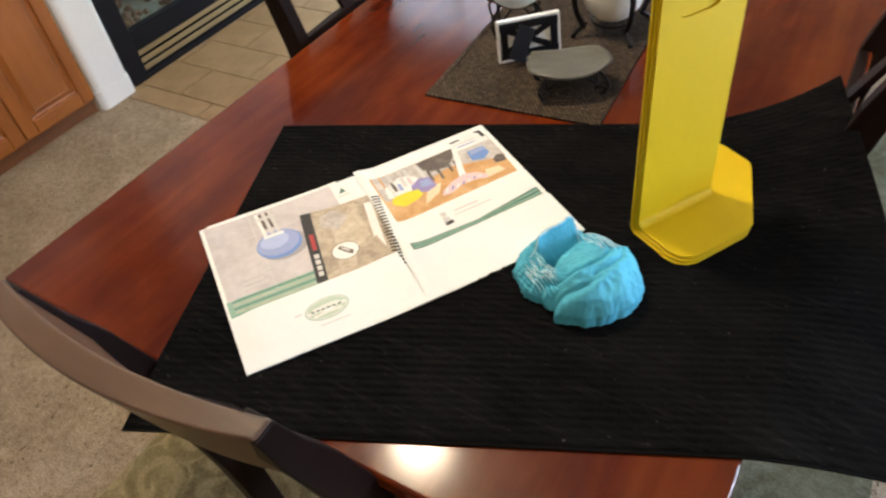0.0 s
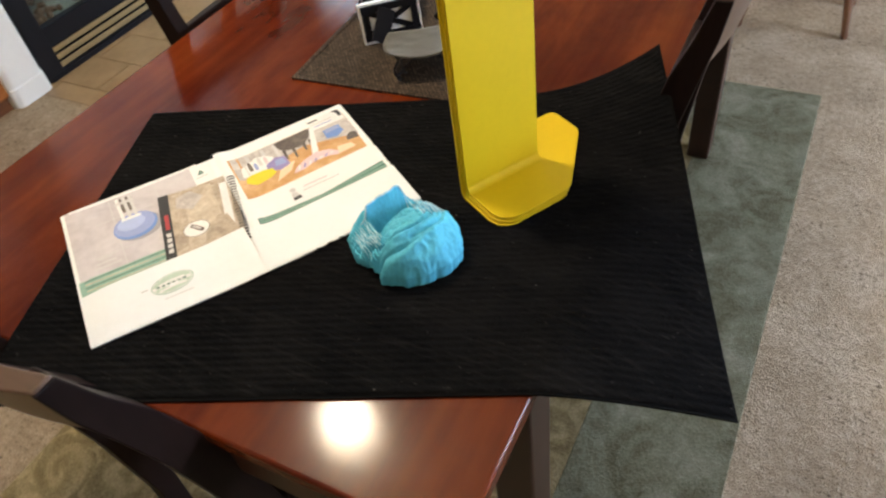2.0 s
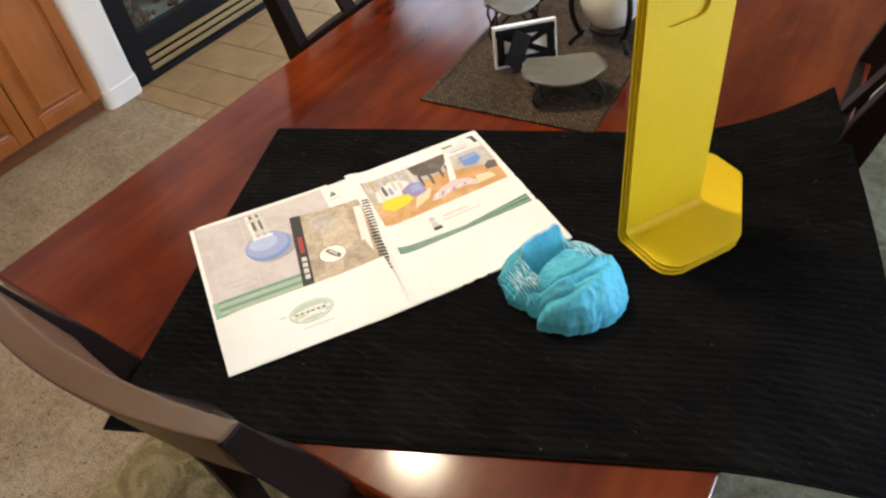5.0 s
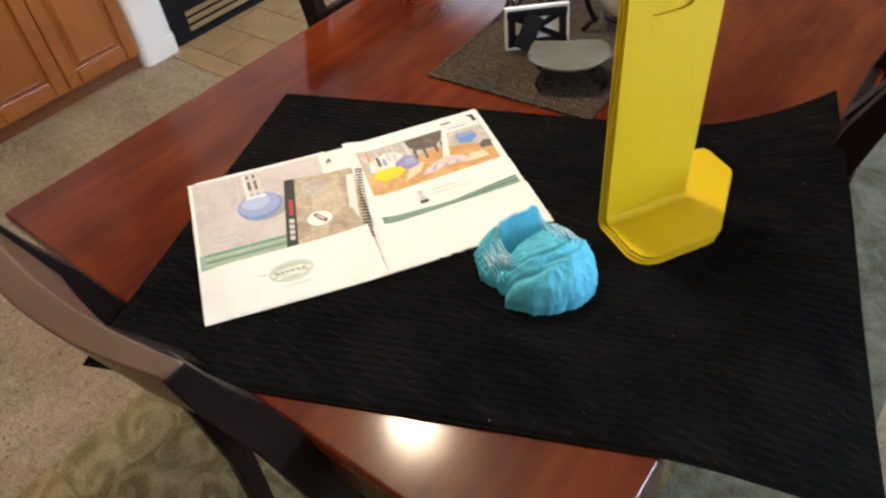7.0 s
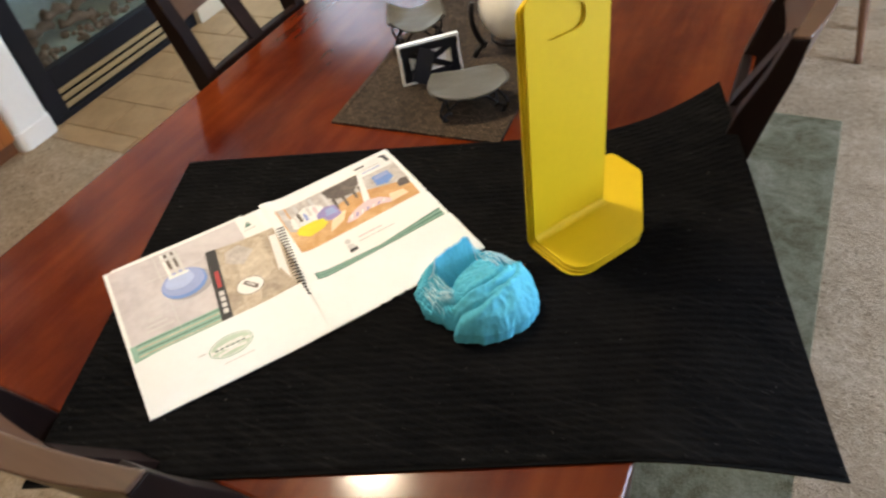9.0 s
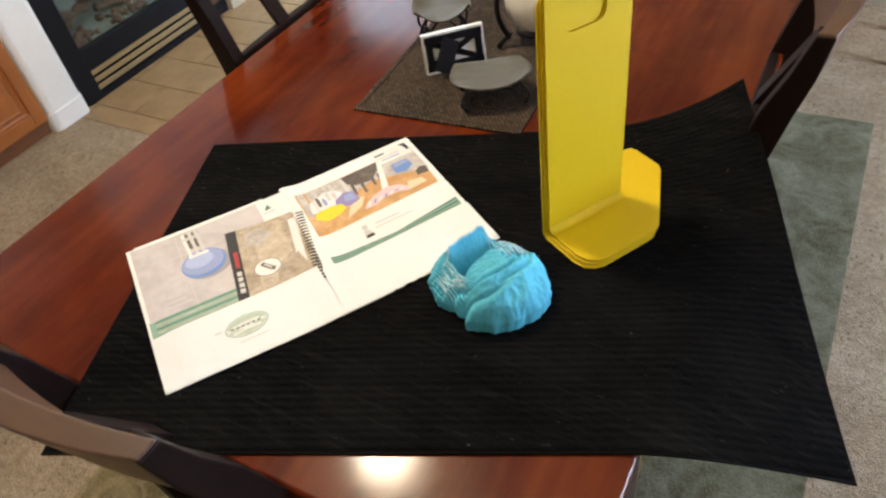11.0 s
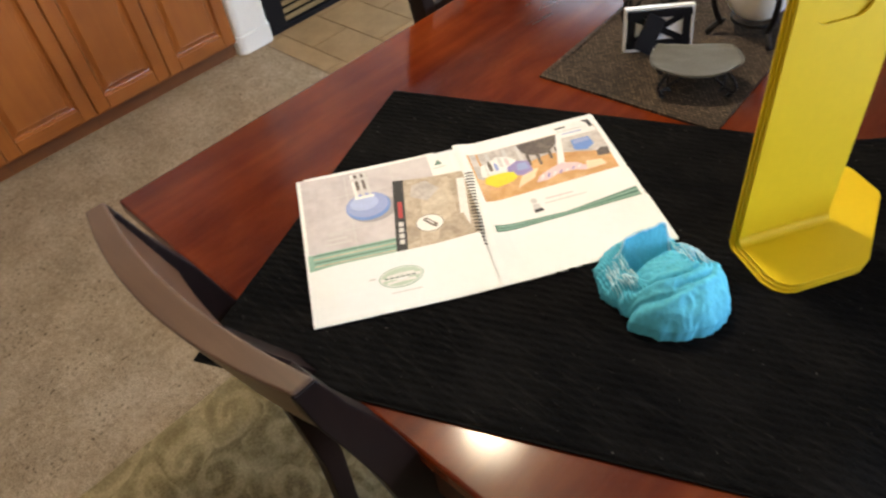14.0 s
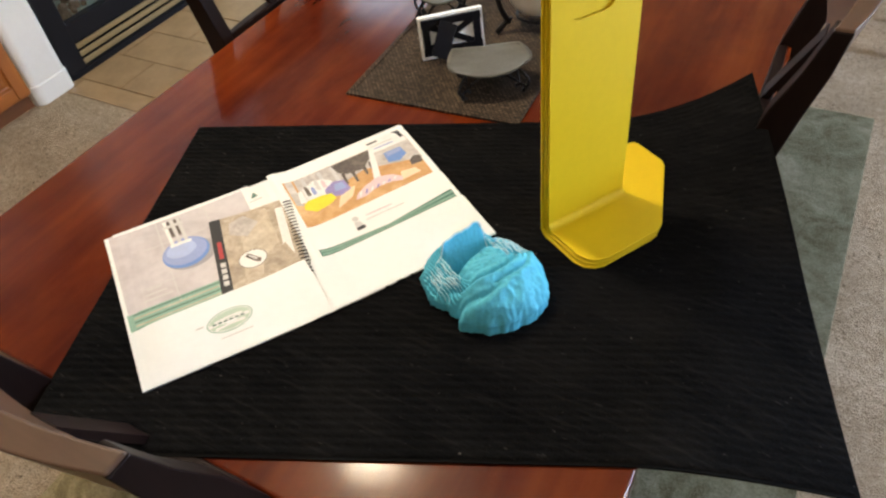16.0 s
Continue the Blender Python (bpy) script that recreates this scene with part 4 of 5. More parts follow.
def left_sheets():
    z1 = lambda u, v: fold_z(u) + 0.0016
    s = tagged(empty("paper_sheet"), "white paper sheet tucked behind the brochure in the pocket", "paper")
    bm = bmesh.new()
    card(bm, 0.012, 0.226, 0.02, 0.3185, z1, 0.0003, 14, 8)
    part("sheet", bm, M_SHEET, s)
    z2 = lambda u, v: fold_z(u) + 0.0030 + 0.004 * smooth01((v - 0.26) / 0.06) * smooth01((u - 0.12) / 0.1) + 0.006 * smooth01((v - 0.27) / 0.05) * smooth01((0.06 - u) / 0.06)
    b = tagged(empty("brochure"), "grey floor-care brochure with green stripes in the pocket", "brochure")
    bm = bmesh.new()
    card(bm, 0.0, 0.215, 0.02, 0.3120, z2, 0.0004, 22, 12)
    part("sheet", bm, M_SHEET, b)
    print_poly("photo", rect(0.006, 0.213, 0.128, 0.3100), z2, I_GREYPIC, b, 0.0006, "printed photo of grey floor tiles")
    for u in (0.075, 0.150):
        print_poly("photo_joint", rect(u, u + 0.0016, 0.13, 0.308), z2, I_CHROME, b, 0.0008)
    for v in (0.175, 0.255):
        print_poly("photo_joint", rect(0.008, 0.212, v, v + 0.0016), z2, I_CHROME, b, 0.0009)
    print_poly("photo_shadow", ell(0.110, 0.212, 0.037, 0.030, 0.05), z2, I_GREYSHADE, b, 0.0010)
    print_poly("photo_disc", ell(0.104, 0.220, 0.0345, 0.0325, 0.05), z2, I_BLUE, b, 0.0011, "printed blue disc")
    print_poly("photo_disc", ell(0.103, 0.2235, 0.0325, 0.0285, 0.05), z2, I_SKY, b, 0.0013)
    print_poly("photo_disc", ell(0.099, 0.229, 0.022, 0.017, 0.05), z2, I_SKY_L, b, 0.0014)
    print_poly("photo_bracket", [(0.084, 0.302), (0.112, 0.303), (0.112, 0.262), (0.087, 0.262)], z2, I_BROWN, b, 0.0015)
    for du in (0.0, 0.011, 0.021):
        print_poly("photo_bracket", [(0.0845 + du, 0.304), (0.0905 + du, 0.304), (0.0925 + du, 0.240), (0.0875 + du, 0.240)], z2, I_CHROME if du else I_WHITE, b, 0.0017)
    print_poly("photo_bracket", rect(0.083, 0.114, 0.286, 0.293), z2, I_CHROME, b, 0.0019)
    print_poly("photo_bracket", rect(0.086, 0.117, 0.240, 0.246), z2, I_WHITE, b, 0.0019)
    for k in range(3):
        print_poly("pale_writing", rect(0.030 + 0.004 * k, 0.070 - 0.006 * k, 0.150 + 0.010 * k, 0.153 + 0.010 * k), z2, I_CHROME, b, 0.0012)
    print_poly("green_ground", rect(0.004, 0.150, 0.098, 0.138), z2, I_GREEN, b, 0.0008, "green striped band")
    for k in range(5):
        v = 0.104 + 0.0072 * k
        print_poly("green_stripe", [(0.012, v), (0.148, v), (0.148, v + 0.0022), (0.012, v + 0.0028)], z2, I_GREEN_D if k % 2 == 0 else I_TAN, b, 0.0011)
    # small card standing out above the brochure
    c = tagged(empty("business_card"), "small white business card tucked beside the brochure", "card")
    z3 = lambda u, v: fold_z(u) + 0.0045
    bm = bmesh.new()
    card(bm, 0.206, 0.2480, 0.245, 0.3060, z3, 0.0004, 6, 6)
    part("sheet", bm, M_SHEET, c)
    print_poly("mark", [(0.221, 0.282), (0.233, 0.283), (0.228, 0.296)], z3, I_GREEN_D, c, 0.0006)
    print_poly("mark", rect(0.217, 0.237, 0.274, 0.277), z3, I_CHROME, c, 0.0006)


left_sheets()


def notebook():
    e = tagged(empty("spiral_notebook"), "small spiral notebook with beige stone cover and black band", "notebook")
    z = lambda u, v: fold_z(u) + 0.0042 + 0.004 * smooth01((u - 0.16) / 0.1)
    u0, u1, v0, v1 = 0.140, 0.2585, 0.055, 0.2560
    cs, sn = math.cos(radians(-7.5)), math.sin(radians(-7.5))

    def turn(u, v):
        u, v = u - 0.195, v - 0.185
        return 0.195 + u * cs - v * sn, 0.185 + u * sn + v * cs

    def turned_fpt(u, v, zz):
        return fpt(*turn(u, v), zz)

    def turned_card(bm, a0, a1, b0, b1, zf, th, nu, nv):
        up, dn = [[[bm.verts.new(turned_fpt(a0 + (a1 - a0) * i / nu, b0 + (b1 - b0) * j / nv, zf(a0 + (a1 - a0) * i / nu, 0) + q)) for i in range(nu + 1)] for j in range(nv + 1)] for q in (th, 0)]
        for j in range(nv):
            for i in range(nu):
                bm.faces.new((up[j][i], up[j][i + 1], up[j + 1][i + 1], up[j + 1][i]))
                bm.faces.new((dn[j][i], dn[j + 1][i], dn[j + 1][i + 1], dn[j][i + 1]))
        for line in (up[0], up[nv], [r[0] for r in up], [r[nu] for r in up]):
            low = {id(p): q for r, t in zip(up, dn) for p, q in zip(r, t)}
            for p, q in zip(line, line[1:]):
                bm.faces.new((p, q, low[id(q)], low[id(p)]))

    def turned_print(name, pts, zf, material, parent, lift=0.0004, label=""):
        return print_poly(name, [turn(u, v) for u, v in pts], lambda u, v: z(u, v) + 0.0048, material, parent, lift, label)

    bm = bmesh.new()
    turned_card(bm, u0, u1, v0, v1, z, 0.0042, 12, 8)
    part("pages", bm, M_SHEET, e)
    zc = lambda u, v: z(u, v) + 0.0044
    bm = bmesh.new()
    turned_card(bm, u0 - 0.001, u1 + 0.001, v0, v1 + 0.001, zc, 0.0005, 12, 8)
    part("cover", bm, I_BEIGE, e, "beige stone print cover")
    turned_print("cover_print", [(0.172, 0.10), (0.215, 0.10), (0.232, 0.165), (0.225, 0.25), (0.196, 0.25), (0.182, 0.19)], zc, I_TAN, e, 0.0008)
    turned_print("cover_print", [(0.228, 0.11), (0.248, 0.11), (0.250, 0.24), (0.238, 0.24), (0.236, 0.16)], zc, I_WHITE, e, 0.0008)
    turned_print("cover_print", [(0.165, 0.215), (0.19, 0.20), (0.21, 0.225), (0.19, 0.248), (0.168, 0.24)], zc, I_WALLPIC, e, 0.0009)
    turned_print("black_band", rect(u0 - 0.001, u0 + 0.0155, 0.080, v1 + 0.001), zc, I_BLACK, e, 0.0010, "black band with red and white bars")
    turned_print("red_bars", rect(u0 + 0.005, u0 + 0.0115, 0.168, 0.205), zc, I_RED, e, 0.0013)
    for k in range(4):
        turned_print("white_bars", rect(u0 + 0.0045, u0 + 0.0118, 0.112 + 0.0125 * k, 0.1215 + 0.0125 * k), zc, I_CHROME, e, 0.0013)
    turned_print("oval_badge", ell(0.190, 0.150, 0.0205, 0.0185), zc, I_BROWN, e, 0.0011)
    turned_print("oval_badge", ell(0.190, 0.150, 0.0195, 0.0175), zc, I_WHITE, e, 0.0014, "white oval badge")
    turned_print("badge_mark", [(0.180, 0.158), (0.185, 0.163), (0.202, 0.146), (0.199, 0.139), (0.192, 0.144)], zc, I_BROWN, e, 0.0017)
    turned_print("badge_mark", [(0.184, 0.1575), (0.187, 0.159), (0.197, 0.148), (0.195, 0.145)], zc, I_CHROME, e, 0.0020)
    for k in range(23):
        v = 0.088 + 0.0072 * k
        pts = []
        for i in range(9):
            a = math.tau * i / 9
            pts.append(Vector(turned_fpt(0.2585 + 0.0062 * math.cos(a), v + 0.0004 * i, z(0.2585, v) + 0.0030 + 0.0052 * math.sin(a))))
        bm = bmesh.new()
        tube(bm, pts + [pts[0]], 0.0009, 5)
        part("wire_loop", bm, M_IRON, e)


notebook()


def right_flyer():
    e = tagged(empty("flyer"), "floor-care flyer with an orange floor photo and green band", "flyer")
    z = lambda u, v: fold_z(u) + 0.0030 + 0.012 * math.exp(-((u - 0.264) / 0.016) ** 2) * smooth01(v / 0.14)
    bm = bmesh.new()
    card(bm, 0.2575, 0.4980, 0.02, 0.3170, z, 0.0004, 26, 10)
    part("sheet", bm, M_SHEET, e)
    u0, u1 = 0.276, 0.492
    print_poly("photo", [(u0 - 0.002, 0.166), (u1 - 0.004, 0.172), (u1, 0.287), (u0 - 0.002, 0.286)], z, I_FLOORPIC, e, 0.0006, "printed photo of an orange wooden floor")
    print_poly("photo_wall", [(u0, 0.286), (u0, 0.222), (0.300, 0.214), (0.352, 0.232), (0.400, 0.244), (0.438, 0.232), (0.470, 0.222), (u1, 0.216), (u1, 0.286)], z, I_WALLPIC, e, 0.0008)
    for u in (0.302, 0.330, 0.352):
        print_poly("photo_wall", rect(u, u + 0.006, 0.236, 0.283), z, I_CHROME, e, 0.0009)
    print_poly("photo_gleam", [(0.330, 0.182), (0.360, 0.196), (0.372, 0.216), (0.350, 0.218), (0.338, 0.198)], z, I_GLEAM, e, 0.0009)
    print_poly("photo_gleam", [(0.440, 0.184), (0.474, 0.186), (0.470, 0.200), (0.446, 0.204)], z, I_GLEAM, e, 0.0009)
    # a dark chair with its legs
    print_poly("photo_dark", [(0.356, 0.284), (0.360, 0.262), (0.372, 0.250), (0.398, 0.246), (0.410, 0.256), (0.424, 0.270), (0.424, 0.286)], z, I_BROWN, e, 0.0011)
    for u, v in ((0.362, 0.226), (0.378, 0.222), (0.398, 0.230), (0.410, 0.236)):
        print_poly("photo_dark", [(u, v), (u + 0.004, v), (u + 0.007, 0.256), (u + 0.001, 0.256)], z, I_BROWN, e, 0.0012)
    print_poly("photo_white", [(0.283, 0.226), (0.289, 0.254), (0.302, 0.258), (0.318, 0.268), (0.334, 0.262), (0.345, 0.250), (0.343, 0.228), (0.31, 0.218)], z, I_WHITE, e, 0.0011)
    print_poly("photo_violet", [(0.324, 0.218), (0.328, 0.236), (0.346, 0.246), (0.362, 0.240), (0.364, 0.214), (0.346, 0.208)], z, I_VIOLET, e, 0.0013)
    print_poly("photo_sky", [(0.340, 0.222), (0.344, 0.238), (0.358, 0.238), (0.360, 0.220)], z, I_SKY, e, 0.0014)
    for u, v, h, mt in ((0.300, 0.236, 0.026, I_BROWN), (0.309, 0.234, 0.020, I_SKY), (0.318, 0.240, 0.026, I_CHROME), (0.328, 0.240, 0.020, I_PINK)):
        print_poly("photo_bottle", [(u, v), (u + 0.006, v), (u + 0.006, v + 0.7 * h), (u + 0.004, v + h), (u + 0.002, v + h), (u, v + 0.7 * h)], z, mt, e, 0.0015)
    print_poly("photo_yellow", [(0.285, 0.208), (0.288, 0.220), (0.296, 0.226), (0.318, 0.226), (0.334, 0.222), (0.337, 0.208), (0.326, 0.200), (0.300, 0.195)], z, I_YEL, e, 0.0016, "printed yellow tray")
    print_poly("photo_pole", [(0.402, 0.208), (0.414, 0.208), (0.432, 0.282), (0.424, 0.284)], z, I_WHITE, e, 0.0013)
    print_poly("photo_mop", [(0.360, 0.184), (0.368, 0.196), (0.386, 0.206), (0.410, 0.214), (0.432, 0.206), (0.444, 0.192), (0.440, 0.183), (0.424, 0.190), (0.400, 0.192), (0.376, 0.183)], z, I_PINK, e, 0.0015, "printed pale mop head")
    for k in range(7):
        u = 0.368 + 0.010 * k
        print_poly("photo_mop", [(u, 0.187 + 0.001 * k), (u + 0.003, 0.187 + 0.001 * k), (u + 0.008, 0.197), (u + 0.005, 0.198)], z, I_VIOLET if k % 2 else I_WHITE, e, 0.0018)
    print_poly("photo_blue", [(0.440, 0.236), (0.442, 0.262), (0.472, 0.262), (0.474, 0.240), (0.458, 0.230)], z, I_BLUE, e, 0.0012, "printed blue bucket")
    print_poly("photo_sky", [(0.444, 0.250), (0.445, 0.260), (0.470, 0.260), (0.470, 0.252)], z, I_SKY, e, 0.0013)
    print_poly("photo_dark", [(0.468, 0.208), (0.470, 0.220), (0.480, 0.228), (0.490, 0.224), (0.488, 0.206)], z, I_BROWN, e, 0.0013)
    print_poly("heading_box", rect(0.425, 0.490, 0.272, 0.306), z, I_WHITE, e, 0.0014)
    print_poly("heading", rect(0.428, 0.446, 0.297, 0.301), z, I_BLACK, e, 0.0017)
    print_poly("heading", rect(0.430, 0.470, 0.288, 0.2905), z, I_CHROME, e, 0.0017)
    print_poly("heading", rect(0.434, 0.468, 0.280, 0.2825), z, I_SKY, e, 0.0017)
    print_poly("dark_mark", [(0.475, 0.306), (0.488, 0.304), (0.490, 0.285), (0.483, 0.284), (0.482, 0.297)], z, I_BLACK, e, 0.0019)
    for p in ([(0.335, 0.122), (0.349, 0.122), (0.347, 0.138), (0.338, 0.140)], ell(0.342, 0.146, 0.005, 0.006, 0, 12)):
        print_poly("mark", p, z, I_CHROME, e, 0.0009)
    print_poly("mark", [(0.336, 0.120), (0.350, 0.121), (0.349, 0.128), (0.337, 0.127)], z, I_BLACK, e, 0.0012)
    print_poly("small_print", rect(0.360, 0.402, 0.143, 0.1455), z, I_PINK, e, 0.0009)
    print_poly("small_print", rect(0.356, 0.420, 0.134, 0.136), z, I_CHROME, e, 0.0009)
    print_poly("green_band", [(u0 - 0.004, 0.098), (u0 - 0.004, 0.113), (0.38, 0.107), (u1, 0.121), (u1, 0.101), (0.38, 0.099)], z, I_GREEN_D, e, 0.0008, "dark green bow-shaped band")
    print_poly("green_line", [(u0 - 0.002, 0.107), (u0 - 0.002, 0.110), (0.38, 0.1055), (u1, 0.116), (u1, 0.113), (0.38, 0.1035)], z, I_GREEN, e, 0.0011)
    print_poly("green_line", [(u0 - 0.002, 0.101), (u0 - 0.002, 0.104), (0.38, 0.102), (u1, 0.107), (u1, 0.104), (0.38, 0.1005)], z, I_GREEN, e, 0.0011)


right_flyer()


# ---- shoe cover ----
def shoe_cover():
    """A crumpled bag: a heel wall with a hemmed crest, the slit, a puffed toe with swept folds, and gathers across both ends of the slit."""
    e = tagged(empty("shoe_cover"), "crumpled light blue disposable shoe cover with gathered elastic", "shoe cover")
    c = Vector((0.307, 0.316, 0))
    ax, ay = Vector((0.496, 0.868, 0)), Vector((0.868, -0.496, 0))

    def world_at(p):
        w = c + ax * p.x + ay * p.y
        return Vector((w.x, w.y, MAT_TOP + max(0.0006, p.z)))

    def nz(x, y, k, f):
        return noise.noise(Vector((x * f + k, y * f - 2 * k, 1.7 * k)))

    def bell(d, w):
        return math.exp(-(d / w) ** 2)

    def crest(x):
        return -0.052 + 3.0 * (x - 0.005) ** 2 + 0.004 * nz(x, 0, 3, 40)

    def reach(a):
        """Radius of the outline: a skewed, flattened oval, drawn in at one side."""
        co, si = math.cos(a), math.sin(a)
        sx, b = abs(co - 0.12 * si) / (0.075 if co > 0 else 0.071), abs(si) / (0.086 if si > 0 else 0.080)
        r = (sx ** 2.3 + b ** 2.3) ** (-1 / 2.3)
        if co < 0:
            r *= 1 - 0.13 * bell(r * si - 0.010, 0.018)
        return r * (1 + 0.035 * nz(co, si, 2, 2.2) + 0.012 * nz(co, si, 5, 7))

    def height(x, y):
        yc = crest(x)
        lip = -0.016 - 5.0 * max(0.0, x) ** 2 + 2.0 * min(0.0, x) ** 2 * 4
        toe = 0.053 + 0.013 * bell(x - 0.008, 0.05) * smooth01((y - lip) / 0.045) - 0.010 * smooth01((y - 0.03) / 0.05) - 13 * (x - 0.010) ** 2 * bell(y - lip, 0.022)
        heel = 0.064 + 0.006 * bell(x - 0.025, 0.03) - 0.006 * smooth01((yc - y) / 0.02) - 5 * (x - 0.01) ** 2
        if y <= yc:
            z = heel
        elif y < lip:
            f = (y - yc) / max(1e-4, lip - yc)
            z = heel + (0.008 - heel) * min(1.0, f / 0.72) ** 0.85
            if f > 0.80:
                z = 0.008 + (toe - 0.008) * smooth01((f - 0.80) / 0.20)
        else:
            z = toe
        z += 0.0045 * bell(y - yc + 0.001, 0.0032)
        # gathered cloth bridges both ends of the slit
        for s0, x0, x1 in ((-1, 0.024, 0.034), (1, 0.030, 0.042)):
            g = smooth01((s0 * x - x0) / (x1 - x0)) * smooth01((0.030 - y) / 0.022) * smooth01((y - yc + 0.012) / 0.012)
            if g > 0:
                ply = math.sin(1750 * x + 34 * y * s0 + 5 * nz(x, y, 6, 26))
                z = z * (1 - g) + g * (0.041 + 0.0028 * ply + 0.010 * smooth01((y - 0.0) / 0.03) + 0.006 * nz(x, y, 8, 45) - 0.08 * max(0.0, abs(x) - 0.05))
        return z + 0.006 * (0.16 - abs(nz(x, y, 4, 28)))

    def folds(x, y):
        """Folds of the toe, swept round the mouth and crowding towards one side, with creases over all."""
        d = 0.0
        lip = -0.016 - 5.0 * max(0.0, x) ** 2
        if y > lip:
            dx, dy = x + 0.004, y + 0.010
            rr, an = math.hypot(dx, dy), math.atan2(dy, dx)
            on = smooth01((y - lip - 0.004) / 0.02)
            wav = 0.005 * math.sin(2.3 * an + 0.6) + 0.006 * nz(x, y, 9, 24)
            for r0, a0, a1, k in ((0.044, 0.25, 2.95, 1.0), (0.060, -0.1, 1.9, 0.8), (0.066, 1.3, 3.1, 0.9), (0.034, -0.1, 1.0, 0.8), (0.052, -0.2, 1.0, 0.8), (0.024, 0.0, 0.75, 0.6)):
                m = smooth01((an - a0) / 0.35) * smooth01((a1 - an) / 0.35) * on * k
                q = rr - r0 - wav
                d += m * (-0.0056 * bell(q, 0.0030) + 0.0038 * bell(q - 0.0070, 0.0052))
        d += 0.0062 * (0.16 - abs(nz(x, y, 5, 36))) + 0.0030 * (0.16 - abs(nz(x, y, 7, 85))) + 0.0005 * nz(x, y, 1, 240)
        return d

    def surface(x, y):
        a, r = math.atan2(y, x), math.hypot(x, y)
        k = min(1.0, r / reach(a))
        d = folds(x, y)
        out = 1 + (1.3 * d * k ** 4 + 0.0016 * math.sin(52 * a + 5 * nz(x, y, 3, 20)) * k ** 6 * smooth01((0.15 - math.sin(a)) / 0.5)) / max(r, 0.01) - 0.05 * smooth01((k - 0.97) / 0.03)
        return Vector((x * out, y * out, (height(x, y) + d) * max(0.0, 1 - k ** 5.5) ** 0.5))

    def skin(a, s):
        r = reach(a) * math.sin(s * math.pi / 2) ** 0.9
        return surface(r * math.cos(a), r * math.sin(a))

    bm = bmesh.new()
    nu, ns = 300, 130
    rows = [[bm.verts.new(world_at(skin(math.tau * i / nu, (j + 0.3) / (ns + 0.3)))) for i in range(nu)] for j in range(ns + 1)]
    for j in range(ns):
        for i in range(nu):
            bm.faces.new((rows[j][i], rows[j][(i + 1) % nu], rows[j + 1][(i + 1) % nu], rows[j + 1][i]))
    bm.faces.new(rows[0])
    bm.faces.new(rows[-1])
    part("bag", bm, M_BLUE, e, "", True)
    bm = bmesh.new()
    line = [(-0.042 + 0.086 * i / 60) for i in range(61)]
    tube(bm, [world_at(surface(x, crest(x) - 0.0005) + Vector((0, 0.0008, 0.0012 + 0.0008 * nz(x, 0, 2, 160)))) for x in line], [0.0005 + 0.0013 * math.sin(math.pi * i / 60) ** 0.5 for i in range(61)], 6)
    part("hem", bm, M_RUFFLE, e, "pale hem along the heel", True)
    rnd = random.Random(8)
    for s0, x0, x1, count in ((-1, 0.026, 0.060, 19), (1, 0.032, 0.066, 21)):
        for k in range(count):
            x = s0 * (x0 + (x1 - x0) * (k + 0.5) / count + rnd.uniform(-0.001, 0.001))
            y0, y1 = crest(x) + rnd.uniform(0.000, 0.014), rnd.uniform(-0.006, 0.018)
            fan, pts = rnd.uniform(-0.004, 0.006) * s0, []
            for i in range(13):
                f = i / 12
                px, py = x + fan * f * f + 0.0010 * math.sin(7 * f + 2 * k), y0 + (y1 - y0) * f
                pts.append(world_at(surface(px, py) + Vector((0.0003 * s0, 0, 0.0007))))
            wide = rnd.uniform(0.6, 1.2)
            bm = bmesh.new()
            tube(bm, pts, [wide * (0.0003 + 0.0010 * math.sin(math.pi * (i + 0.5) / 13)) for i in range(13)], 6)
            part("elastic_pleat", bm, M_RUFFLE, e, "", True)


shoe_cover()


# ---- table runner and ornaments ----
def runner():
    e = tagged(empty("table_runner", pose(-0.134, 0.645, 0, 0, 0, 3.5)), "brown and beige tweed woven table runner", "runner")

    def strip(nm, x0, x1, y0, y1, top, nx, ny, lab=""):
        bm = bmesh.new()
        pts = []
        for j in range(ny + 1):
            pts.append([bm.verts.new((x0 + (x1 - x0) * i / nx, y0 + (y1 - y0) * j / ny, top + 0.0008 * noise.noise(Vector((i * 0.6, j * 0.5, x0))))) for i in range(nx + 1)])
        for j in range(ny):
            for i in range(nx):
                bm.faces.new((pts[j][i], pts[j][i + 1], pts[j + 1][i + 1], pts[j + 1][i]))
        ex = bmesh.ops.extrude_face_region(bm, geom=bm.faces[:])
        for v in ex["geom"]:
            if isinstance(v, bmesh.types.BMVert):
                v.co.z = TZ + 0.0004
        part(nm, bm, M_RUNNER, e, lab)

    strip("cloth", 0.010, 0.325, 0.012, 1.0, TZ + 0.0032, 14, 40)
    strip("hem", 0.0, 0.010, 0.012, 1.0, TZ + 0.0046, 2, 40, "doubled woven hem")
    strip("hem", 0.325, 0.335, 0.012, 1.0, TZ + 0.0046, 2, 40, "doubled woven hem")
    strip("hem", 0.0, 0.335, 0.0, 0.012, TZ + 0.0044, 14, 2, "doubled woven hem")


runner()
RUN_TOP = TZ + 0.0040


